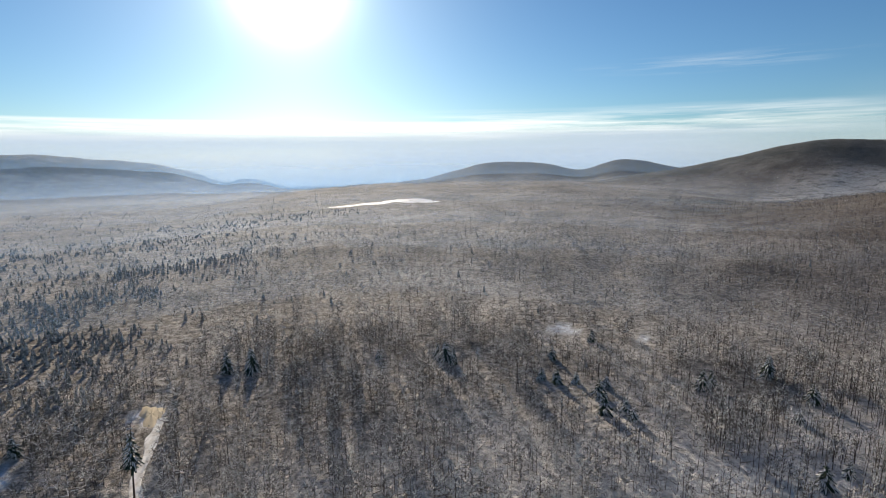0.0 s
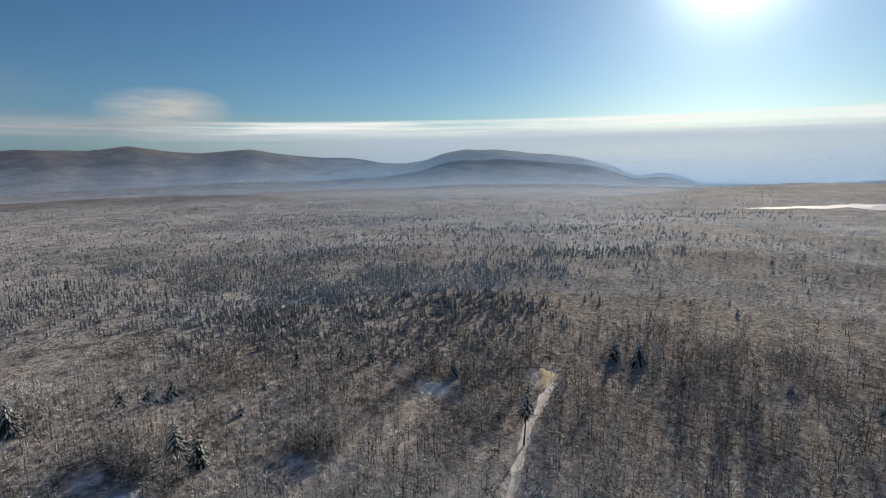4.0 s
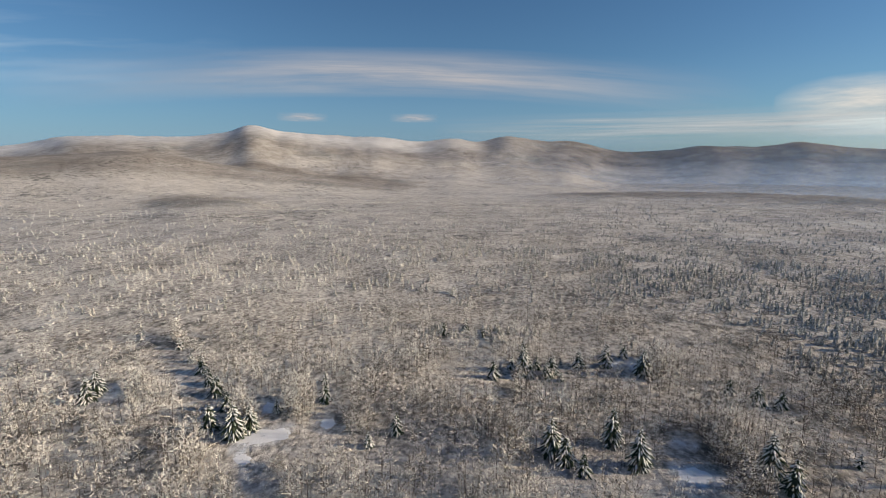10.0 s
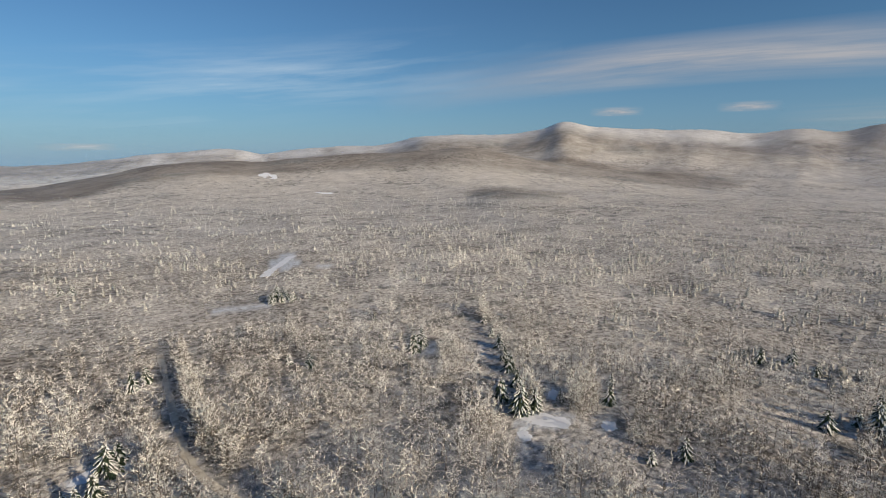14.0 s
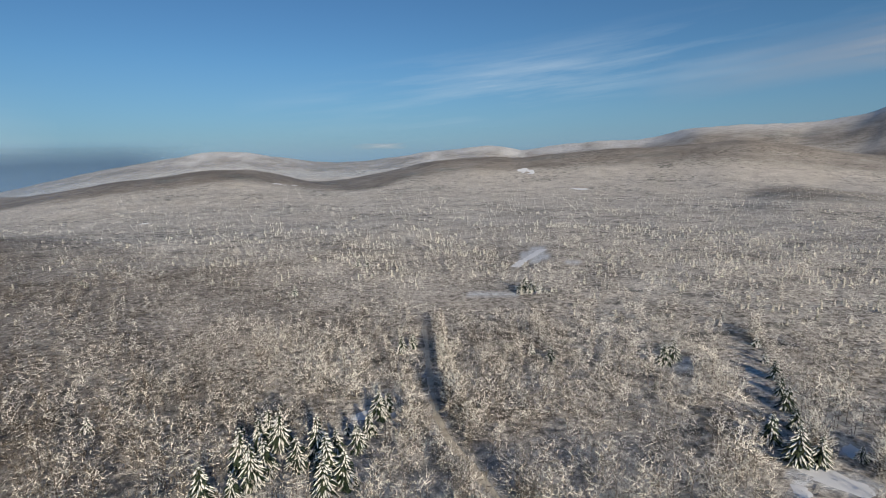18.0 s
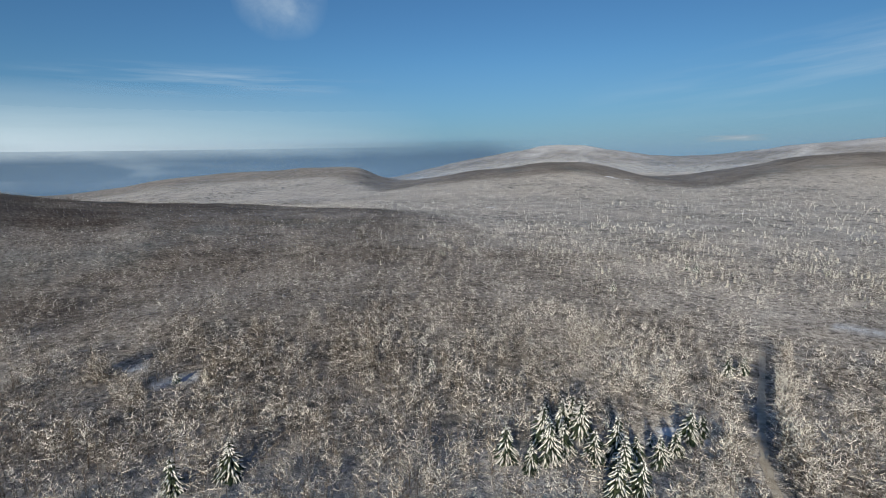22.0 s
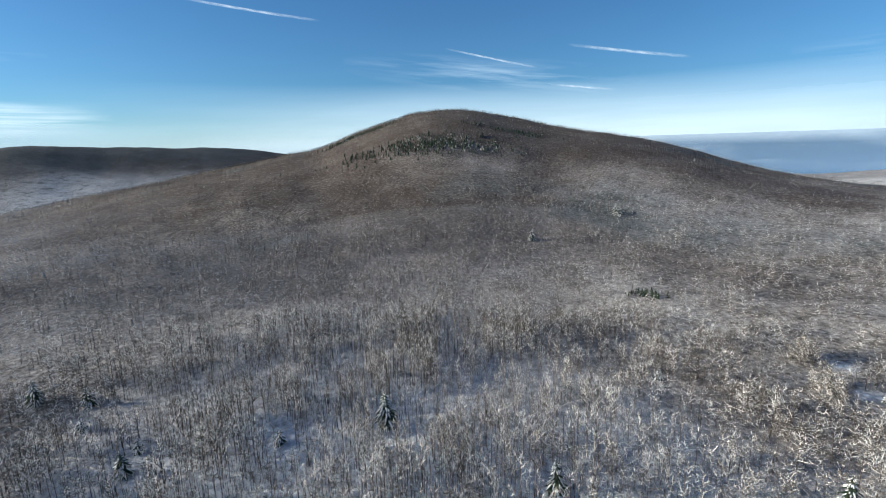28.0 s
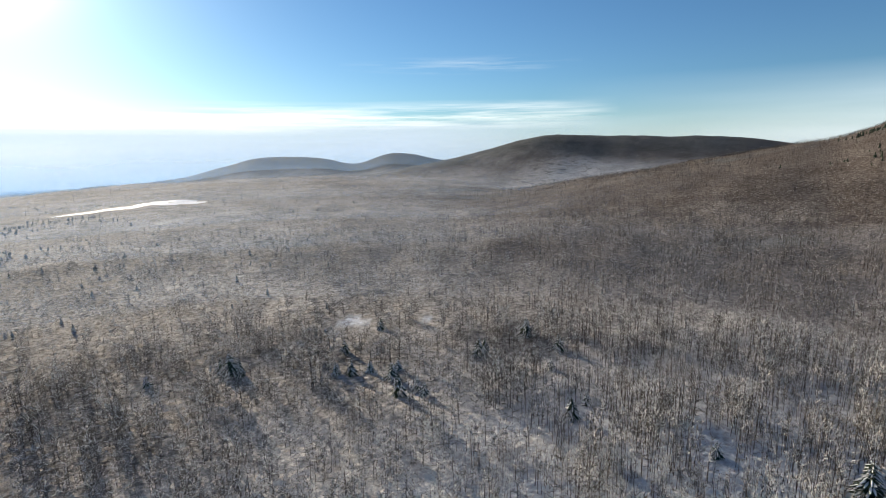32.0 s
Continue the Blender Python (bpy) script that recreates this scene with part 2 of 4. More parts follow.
def ridge(crest, near, far, frost):
    """A chain of hills: heading, distance and height of its crest (degrees above the eye) from point to point; near and far slopes in metres; how frosted its woods are."""
    c = np.array(crest, float)
    c[:, 0] = np.degrees(np.unwrap(np.radians(c[:, 0])))
    if c[-1, 0] < c[0, 0]:
        c = c[::-1]
    RIDGES.append((c, near, far, frost))


def curve(x, xs, ys):
    """Smooth curve through points, flat beyond its ends."""
    m = np.gradient(ys, xs)
    x = np.clip(x, xs[0], xs[-1])
    i = np.clip(np.searchsorted(xs, x) - 1, 0, len(xs) - 2)
    h = xs[i + 1] - xs[i]
    t = (x - xs[i]) / h
    return (2 * t ** 3 - 3 * t ** 2 + 1) * ys[i] + (t ** 3 - 2 * t ** 2 + t) * h * m[i] + (3 * t ** 2 - 2 * t ** 3) * ys[i + 1] + (t ** 3 - t ** 2) * h * m[i + 1]


def turn_gap(a, b):
    return (a - b + 180.0) % 360.0 - 180.0


# wooded hill that rises close to the hovering spot, with its long shoulders
ridge([(172, 330, -13.2), (-173, 380, -11.3), (-158, 460, -9.3), (-146, 560, -7.2), (-134, 660, -5.8), (-123, 760, -4.7), (-110, 880, -3.0), (-101, 950, -0.5), (-95, 980, 0.8), (-89, 1000, 1.8),
       (-83.6, 1000, 2.8), (-78.5, 1000, 3.65), (-74, 1000, 3.55), (-70, 990, 2.6), (-66, 980, 1.2), (-63, 970, 0.1), (-59, 950, -0.6), (-51.7, 930, -1.9), (-42.8, 900, -3.4), (-33.6, 860, -5.0), (-23.4, 820, -6.1), (-8, 800, -6.6)], 390, 210, 0.03)
# long dark ridge beside it
ridge([(-70, 1700, -1.5), (-62, 1700, -0.6), (-54, 1700, 0.5), (-48, 1700, 0.7), (-40.5, 1700, 0.85), (-36.5, 1700, 0.95), (-33.5, 1700, 0.45), (-29, 1700, -0.7), (-24.2, 1700, -1.7), (-18, 1700, -2.8), (-10, 1700, -3.6)], 210, 350, 0.05)
# two rounded blue hills and the low ridge that runs on from them
ridge([(-30, 2800, -2.6), (-24.2, 2800, -1.3), (-19, 2800, -0.75), (-15.3, 2800, -1.75), (-11.8, 2850, -1.1), (-8.3, 2900, -0.85), (-5, 2900, -0.95), (-1.3, 2900, -1.8), (2.5, 2900, -2.7), (10, 2900, -3.2), (18, 2900, -3.7)], 420, 350, 0.0)
# the forest shoulder that carries the snow field
ridge([(-34, 1400, -4.6), (-24, 1450, -3.6), (-12, 1500, -3.0), (0, 1500, -3.05), (8, 1500, -3.2), (16, 1450, -3.7), (24, 1400, -4.7), (32, 1350, -5.3)], 520, 220, 0.3)
# long mountain over the misty valley
ridge([(52, 3700, -2.0), (47, 3700, -0.85), (43.5, 3700, 0.2), (40.8, 3700, 0.4), (37.7, 3700, 0.3), (34, 3700, -0.1), (30.7, 3700, -0.4), (26.2, 3700, -1.45), (23.6, 3700, -2.5), (21, 3700, -2.25), (17, 3700, -3.3), (13, 3700, -3.9)], 480, 350, 0.1)
# far range, blue to one side and white with rime to the other
ridge([(40, 4300, -1.6), (47, 4300, -1.0), (50.6, 4300, -0.9), (54.7, 4300, -0.3), (58.7, 4300, -0.15), (62, 4300, 0.25), (65.6, 4300, 0.8), (68.5, 4300, 0.5), (72, 4300, 0.55), (76, 4300, 1.1), (79, 4300, 0.75), (84.1, 4300, 0.9), (87.5, 4300, 0.5),
       (91.6, 4300, 0.4), (96.9, 4250, 1.25), (100, 4250, 1.05), (103.7, 4200, 1.25)], 650, 300, 0.18)
ridge([(99, 4200, 0.3), (103.7, 4200, 1.2), (106.5, 4150, 1.25), (110, 4100, 1.9), (113.5, 4050, 1.55), (118.7, 4000, 2.1), (122, 3950, 2.1), (125.6, 3900, 2.35), (128.5, 3850, 2.6), (131.7, 3800, 3.15), (134, 3800, 2.4), (136.5, 3800, 2.0),
       (141, 3800, 1.95), (147.4, 3800, 1.6), (151.5, 3900, 0.45), (156, 4000, 0.2)], 850, 300, 0.36)
ridge([(149, 4000, 0.2), (156, 4050, 0.2), (160.2, 4100, 0.55), (164.3, 4100, 0.15), (168, 4100, 0.7), (171.5, 4100, 0.4), (175, 4100, 0.1), (180, 4100, -0.5), (-175, 4100, -0.8), (-170, 4100, -0.25), (-166, 4100, 0.4), (-163.3, 4100, 0.6), (-159, 4100, 0.1), (-154.7, 4100, -0.6),
       (-150, 4100, -1.5), (-145, 4100, -2.6)], 700, 300, 0.42)
# brown wooded hills before the range
ridge([(-176, 2050, -2.7), (177.5, 2080, -1.5), (174, 2100, -0.85), (169, 2130, -0.6), (164.5, 2150, -0.65), (160, 2180, -0.35), (156, 2200, -0.05), (151, 2200, 0.1), (147.5, 2200, 0.25), (142.3, 2200, 0.5), (138.5, 2200, 0.0), (135, 2200, -0.7), (131, 2200, -1.4), (125, 2200, -2.4), (118, 2200, -3.4)], 460, 280, 0.25)
ridge([(-178, 1850, -3.4), (-172, 1850, -2.7), (-168.7, 1900, -1.9), (-165.9, 1900, -1.3), (-162.4, 1900, -1.2), (-157.6, 1900, -1.75), (-153.7, 1900, -2.05), (-149, 1900, -2.8), (-144, 1900, -3.6)], 440, 250, 0.24)
ridge([(-150, 2400, -3.2), (-143.5, 2400, -2.5), (-141, 2400, -1.6), (-138.5, 2400, -1.4), (-132, 2400, -1.55), (-128, 2400, -1.7), (-121.5, 2400, -2.1), (-115.5, 2400, -3.0), (-108, 2400, -3.4)], 500, 280, 0.38)
# low swells in the plain
ridge([(148, 1250, -5.6), (144, 1230, -5.2), (140, 1200, -4.5), (137, 1200, -4.3), (133, 1200, -4.6), (128, 1200, -5.4)], 240, 200, 0.26)
ridge([(104, 1600, -4.6), (96, 1600, -4.1), (88, 1600, -3.8), (78, 1600, -3.65), (68, 1600, -3.9), (60, 1600, -4.4)], 240, 260, 0.15)


def wavy(x, y, size, seed, n=7):
    """Smooth random field of about -1 to 1 with features of that size in metres."""
    r = np.random.default_rng(seed)
    out = np.zeros_like(x)
    for _ in range(n):
        a, s, p = r.uniform(0, 6.283), r.uniform(0.6, 1.7), r.uniform(0, 6.283)
        out += np.sin((x * math.cos(a) + y * math.sin(a)) * 6.283 * s / size + p)
    return out / math.sqrt(n) / 1.3


def base_height(r):
    return -0.045 * (np.sqrt((r - 420.0) ** 2 + 120.0 ** 2) + (r - 420.0)) * 0.5


def terrain(x, y, extra=False):
    """Height of the ground; with extra also how frosted the woods there are."""
    r = np.hypot(x, y)
    az = np.degrees(np.arctan2(-x, y))
    base = base_height(r)
    total = np.zeros_like(r)
    fr, wt = np.full_like(r, 0.0), np.full_like(r, 1e-6)
    spur = np.abs(wavy(x, y, 900.0, 8)) * 0.6 + np.abs(wavy(x, y, 380.0, 9)) * 0.4
    for c, near, far, frost in RIDGES:
        mid = 0.5 * (c[0, 0] + c[-1, 0])
        a = mid + turn_gap(az, mid)
        d = curve(a, c[:, 0], c[:, 1])
        amp = EYE + d * np.tan(np.radians(curve(a, c[:, 0], c[:, 2]))) - base_height(d)
        over = np.maximum(np.maximum(c[0, 0] - a, a - c[-1, 0]), 0)
        dr = (r - d) / np.where(r < d, near, far)
        slope = np.clip((d - r) / near, 0, 1) * np.clip(d / 2500.0, 0, 1)
        dr = np.where(d < 1100.0, dr - 1.5 * (1 - np.clip((r - 130.0) / 600.0, 0, 1)) ** 2, dr)
        b = np.maximum(amp, 0) * np.exp(-0.5 * ((over / 4.0) ** 2 + dr ** 2)) * (1 - 0.075 * slope * spur)
        total += b ** 4
        w = (b / (0.58 * np.maximum(amp, 0) + 5.0)) ** 2.5
        fr += w * frost
        wt += w
    z = base + total ** 0.25
    swell = np.clip((r - 60.0) / 300.0, 0, 1)
    z = z + swell * (2.0 * wavy(x, y, 210.0, 3) + 0.9 * wavy(x, y, 70.0, 4)) + np.clip((r - 1400) / 2000, 0, 1) * (3.0 * wavy(x, y, 420.0, 5) + 2.5 * wavy(x, y, 170.0, 6))
    if not extra:
        return z
    valley = 0.34 - 0.17 * np.exp(-0.5 * (turn_gap(az, -132) / 20.0) ** 2) * np.clip((500 - r) / 150, 0, 1) + (0.24 + 0.18 * np.clip((r - 400) / 500, 0, 1)) * np.exp(-0.5 * (turn_gap(az, 160) / 55.0) ** 2) - 0.24 * np.exp(-0.5 * (turn_gap(az, -62) / 32.0) ** 2) * np.clip((1050 - r) / 60, -1.6, 1) * np.clip((r - 190) / 160, -0.75, 1)
    valley = valley + 0.05 * np.exp(-0.5 * (turn_gap(az, -8) / 30.0) ** 2) + 0.42 * np.clip((r - 500) / 300, 0, 1) * np.exp(-0.5 * (turn_gap(az, -155) / 30.0) ** 2)
    k = np.clip(wt, 0, 1)
    shoulder = 0.17 * np.exp(-0.5 * (turn_gap(az, -146) / 25.0) ** 2) * np.clip((1000 - r) / 200, 0, 1) * np.clip((r - 360) / 160, 0, 1)
    return z, (1 - k) * valley + k * (fr / wt) + shoulder + 0.15 * np.exp(-0.5 * (turn_gap(az, 115) / 33.0) ** 2) * np.clip((r - 70) / 100, 0, 1) * np.clip((2500 - r) / 500, 0, 1)


def summit(x, y, z):
    """How white with rime the tops of the far range are."""
    r, az = np.hypot(x, y), np.degrees(np.arctan2(-x, y))
    side = np.clip((az % 360 - 92) / 22, 0.12, 1) * np.clip((225 - az % 360) / 15, 0, 1)
    low = 25 - 40 * np.clip((az % 360 - 148) / 10, 0, 1)
    return np.clip((z - low + 35 * wavy(x, y, 500.0, 61) + 20 * wavy(x, y, 160.0, 62)) / 105, 0, 1) * np.clip((r - 2900) / 500, 0, 1) * side


def at(az, r):
    return -r * math.sin(radians(az)), r * math.cos(radians(az))


def spot(az, el):
    """Distance at which the line of sight at that heading and height meets the ground."""
    r = np.concatenate([np.arange(85.0, 1000.0, 1.0), np.arange(1000.0, 4600.0, 5.0)])
    x, y = -r * math.sin(radians(az)), r * math.cos(radians(az))
    hit = np.where(terrain(x, y) >= EYE + r * math.tan(radians(el)))[0]
    return float(r[hit[0]]) if len(hit) else 4600.0


def mesh_from(name, verts, faces, materials, index=None, fields=None, uvs=None, smooth=False):
    """A mesh of triangles or quads straight from arrays."""
    verts, faces = np.asarray(verts, np.float32), np.asarray(faces, np.int32)
    m = bpy.data.meshes.new(name)
    k = faces.shape[1]
    m.vertices.add(len(verts))
    m.vertices.foreach_set("co", verts.ravel())
    m.loops.add(faces.size)
    m.loops.foreach_set("vertex_index", faces.ravel())
    m.polygons.add(len(faces))
    m.polygons.foreach_set("loop_start", np.arange(0, faces.size, k, dtype=np.int32))
    m.polygons.foreach_set("loop_total", np.full(len(faces), k, np.int32))
    m.polygons.foreach_set("use_smooth", np.full(len(faces), smooth))
    for mat in materials:
        m.materials.append(mat)
    if index is not None:
        m.polygons.foreach_set("material_index", np.asarray(index, np.int32))
    for key, values in (fields or {}).items():
        m.attributes.new(key, "FLOAT", "POINT").data.foreach_set("value", np.asarray(values, np.float32))
    if uvs is not None:
        m.uv_layers.new(name="UVMap").data.foreach_set("uv", np.asarray(uvs, np.float32)[faces.ravel()].ravel())
    m.update(calc_edges=True)
    m.validate()
    return m


def build_ground():
    na, nr = 640, 170
    az = np.linspace(0, 360, na, endpoint=False)
    rr = np.concatenate([[0.02], 20.0 * (4780.0 / 20.0) ** np.linspace(0, 1, nr - 1)])
    A, R = np.meshgrid(np.radians(az), rr)
    x, y = -R * np.sin(A), R * np.cos(A)
    z, frost = terrain(x.ravel(), y.ravel(), True)
    v = np.stack([x.ravel(), y.ravel(), z], 1)
    i, j = np.meshgrid(np.arange(nr - 1), np.arange(na), indexing="ij")
    k = (j + 1) % na
    f = np.stack([i * na + j, i * na + k, (i + 1) * na + k, (i + 1) * na + j], -1).reshape(-1, 4)[:, ::-1]
    q = np.arange(na // 2 - 1)
    f = np.concatenate([f, np.stack([q, q + 1, na - 2 - q, na - 1 - q], 1)])
    hillside = np.exp(-0.5 * (turn_gap(np.degrees(A.ravel()), -67) / 24.0) ** 2)
    canopy = np.clip((R.ravel() - 40.0 - 45.0 * hillside) / (95.0 + 75.0 * hillside), 0, 1) * (1 - 0.12 * hillside * np.clip((900 - R.ravel()) / 600, 0, 1))
    canopy *= 1 - 0.85 * is_open(x.ravel(), y.ravel(), -1.5, True)
    canopy[R.ravel() > 420] = 1.0
    # far: how strongly distance haze is painted into the canopy colour
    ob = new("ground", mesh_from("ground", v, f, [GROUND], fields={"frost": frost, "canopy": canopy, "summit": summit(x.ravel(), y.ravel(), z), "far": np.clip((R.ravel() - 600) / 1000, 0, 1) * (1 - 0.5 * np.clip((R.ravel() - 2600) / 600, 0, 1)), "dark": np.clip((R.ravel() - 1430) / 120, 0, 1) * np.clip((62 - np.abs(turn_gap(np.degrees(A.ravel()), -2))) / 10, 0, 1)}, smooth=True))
    tagged(ob, "snow-covered forest floor rising into wooded winter hills and mountains", "ground", kind="structure")


# ---- openings in the forest ----
TRACKS = {
    "road": ([(37.0, 92), (36.0, 108), (34.6, 128), (32.6, 148), (31.6, 160)], 1.5),
    "path": ([(165.0, 92), (168.5, 104), (172.5, 118), (174.6, 132), (175.2, 150), (175.6, 178), (175.9, 214)], 2.4),
    "strip": ([(165.2, 330), (164.4, 350), (162.9, 380), (161.9, 405)], 3.4),
    "cut": ([(133.0, 104), (134.6, 118), (136.2, 134), (137.7, 150), (140.2, 192), (142.3, 233)], 3.4),
}
CLEARINGS = [  # heading, distance, half width across, half length away
    (132.6, 134, 9.5, 6.5), (135.0, 125, 3.5, 4.0), (125.2, 135, 4.2, 4.0), (131.5, 150, 3.5, 6.0),
    (82.0, 122, 7.0, 6.0), (83.0, 136, 5.0, 5.0), (46.0, 152, 9.0, 5.0), (104.5, 156, 5.0, 4.0), (90.0, 184, 7.0, 7.0),
    (167.5, 262, 16.0, 6.0), (163.8, 268, 9.0, 5.0), (163.0, 375, 12.0, 36.0), (158.5, 340, 9.0, 8.0), (-177.5, 136, 8.0, 5.0), (-120.0, 184, 9.0, 6.0),
    (-117.0, 205, 8.0, 5.0), (-14.0, 214, 9.0, 6.0), (-23.0, 214, 6.0, 4.0), (147.5, 184, 7.0, 7.0),
    (9.5, spot(9.5, -5.45), 52.0, 42.0), (3.6, spot(3.6, -5.1), 46.0, 50.0), (178.8, spot(178.8, -6.4), 30.0, 18.0), (-155.7, spot(-155.7, -6.2), 40.0, 16.0), (33.0, 163, 6.0, 6.5), (63.0, 118, 5.0, 3.5),
]


SPRUCES = [  # heading, distance, kind
    (92.2, 180, 1), (88.2, 176, 1), (90.2, 190, 2), (95.0, 176, 2), (77.1, 171, 0), (79.5, 173, 2), (74.9, 172, 2), (75.3, 134, 1), (73.1, 128, 0),
    (87.6, 120, 1), (90.8, 128, 3), (97.8, 118, 1), (96.0, 115, 0), (94.0, 112, 2), (106.5, 200, 2), (108.5, 208, 2), (111.0, 204, 2), (104.9, 162, 2), (101.5, 168, 3), (98.8, 165, 2),
    (98.0, 168, 2), (97.0, 164, 4), (99.8, 172, 2), (103.0, 170, 4), (100.6, 163, 2), (135.7, 137, 1), (133.9, 138, 1), (138.0, 142, 0), (135.0, 141, 2), (125.4, 148, 2), (131.0, 146, 4), (136.2, 154, 2), (136.9, 164, 0), (137.6, 175, 2), (138.4, 187, 2), (139.3, 200, 4), (140.0, 214, 4), (147.8, 186, 1), (148.6, 182, 0),
    (160.9, 176, 2), (125.2, 162, 4), (117.0, 126, 2), (120.5, 120, 4), (-178.0, 135, 0), (-179.4, 137, 2), (-164.3, 128, 1), (-165.6, 132, 1), (-166.6, 125, 1), (-170.6, 120, 1),
    (-168.0, 117, 0), (-162.4, 131, 2), (-173.0, 119, 2), (-164.6, 117, 0), (-163.0, 112, 1), (-171.6, 110, 1), (-160.6, 108, 0), (-173.6, 106, 0), (-171.0, 102, 1), (-162.0, 122, 1), (-174.5, 127, 4), (-175.6, 119, 1), (-177.0, 126, 0), (-157.5, 112, 0), (178.7, 182, 2), (177.3, 186, 2), (163.0, 182, 4), (164.4, 262, 2), (163.9, 266, 0), (163.4, 262, 2), (162.9, 267, 2), (162.5, 263, 4), (164.0, 270, 2), (163.2, 271, 2), (164.8, 266, 4), (162.2, 269, 4),
    (-124.7, 118, 1), (-118.6, 119, 0), (-123.6, 117, 2), (-120.4, 181, 4), (-148.5, 164, 4), (-169.5, 278, 2), (-176.8, 340, 2), (-177.6, 335, 2), (-68.7, 127, 1), (-89.8, 99, 0), (-109.5, 98, 4), (-100.8, 164, 4), (-68.1, 126, 4), (-86.5, 400, 0), (-95.4, 560, 1), (-95.9, 555, 0),
    (-34.6, 191, 1), (-29.0, 171, 0), (-29.6, 174, 2), (-18.4, 154, 2), (-19.2, 142, 2), (-22.3, 141, 4), (-17.1, 202, 2), (-13.6, 159, 2), (-38.5, 178, 2), (-37.5, 163, 4), (-21.5, 146, 4), (-40.4, 131, 2), (-19.1, 161, 4), (-11.8, 161, 4), (-15.6, 160, 4), (24.8, 182, 0), (22.3, 180, 0), (-0.3, 174, 0), (-1.0, 172, 2), (0.6, 176, 2), (-13.0, 180, 2),
    (43.3, 160, 2), (8.0, 178, 4), (-42.0, 140, 4), (-56.0, 126, 4), (62.0, 180, 2), (65.5, 165, 4), (53.5, 176, 2), (57.0, 178, 2), (68.5, 150, 4),
]


SPRUCES = [(a, spot(a, -math.degrees(math.atan(EYE / d))), kind) for a, d, kind in SPRUCES]
CLEARINGS = [(a, spot(a, -math.degrees(math.atan(EYE / d))) if d < 420 else d, w, h) for a, d, w, h in CLEARINGS]
# low growth on the near side of each clearing
APRONS = [(a, d - 0.5 * h - 0.030 * d, w, 0.5 * h + 0.034 * d) for a, d, w, h in CLEARINGS if d < 420]


def track_xy(points):
    p = np.array([at(a, r) for a, r in points])
    t = np.linspace(0, len(p) - 1, 60)
    i = np.clip(t.astype(int), 0, len(p) - 2)
    f = (t - i)[:, None]
    c = p[i] * (1 - f) + p[i + 1] * f
    for _ in range(6):
        c[1:-1] = (c[:-2] + 2 * c[1:-1] + c[2:]) / 4
    return c


TRACK_XY = {k: (track_xy(p), w) for k, (p, w) in TRACKS.items()}


def is_open(x, y, margin=0.0, glades=False):
    """True where no tree stands."""
    r, az = np.hypot(x, y), np.degrees(np.arctan2(-x, y))
    out = np.zeros(len(x), bool)
    for a, d, w, h in CLEARINGS + ([] if glades else APRONS):
        u = np.radians(turn_gap(az, a)) * r / (w + margin)
        out |= u * u + ((r - d) / (h + margin)) ** 2 < 1 + 0.6 * wavy(x, y, 11.0, 21)
    if glades:
        return out
    for a, d, kind in SPRUCES:
        p = at(a, d)
        out |= ((x - p[0]) ** 2 + (y - p[1]) ** 2 < 3.0 ** 2) | ((x - p[0] * 0.97) ** 2 + (y - p[1] * 0.97) ** 2 < 3.0 ** 2) | ((x - p[0] * 0.94) ** 2 + (y - p[1] * 0.94) ** 2 < 2.6 ** 2)
    for c, w in TRACK_XY.values():
        near = np.full(len(x), 1e9)
        for q in c:
            near = np.minimum(near, (x - q[0]) ** 2 + (y - q[1]) ** 2)
        out |= near < (w + 0.3 + margin) ** 2
    return out


build_ground()


def build_tracks():
    for key, (c, w) in TRACK_XY.items():
        if key == "cut":
            continue
        if key == "path":
            w = 1.3
        t = np.gradient(c, axis=0)
        t /= np.linalg.norm(t, axis=1)[:, None]
        n = np.stack([-t[:, 1], t[:, 0]], 1)
        cols = []
        for s, h in ((-1.0, 0.04), (-0.62, 0.16), (-0.42, 0.07), (0.0, 0.2), (0.42, 0.07), (0.62, 0.16), (1.0, 0.04)):
            q = c + n * (s * w * (0.85 + 0.3 * wavy(c[:, 0] + 9 * s, c[:, 1], 13.0, 51) + 0.2 * wavy(c[:, 0], c[:, 1] + 9 * s, 5.0, 52)))[:, None]
            cols.append(np.stack([q[:, 0], q[:, 1], terrain(q[:, 0], q[:, 1]) + h + 0.03], 1))
        v = np.stack(cols, 1).reshape(-1, 3)
        i, j = np.meshgrid(np.arange(len(c) - 1), np.arange(6), indexing="ij")
        f = np.stack([i * 7 + j, i * 7 + j + 1, (i + 1) * 7 + j + 1, (i + 1) * 7 + j], -1).reshape(-1, 4)
        ob = new("road" if key == "road" else "forest_track", mesh_from(key, v, f, [FIELD if key == "strip" else VERGE if key == "path" else TRACK], smooth=True))
        tagged(ob, "narrow snow-covered forest track with shallow wheel ruts", "track", kind="structure")


build_tracks()


# ---- trees, made from thin blades ----
def blades(start, way, length, width, r):
    """One slender triangle for each branch: base points, unit directions, lengths and base widths."""
    side = np.cross(way, r.normal(size=way.shape))
    side /= np.linalg.norm(side, axis=1)[:, None] + 1e-9
    a, b = start - side * width[:, None] / 2, start + side * width[:, None] / 2
    return np.stack([a, b, start + way * length[:, None]], 1)


def unit(az, el):
    return np.stack([np.cos(az) * np.cos(el), np.sin(az) * np.cos(el), np.sin(el)], 1)


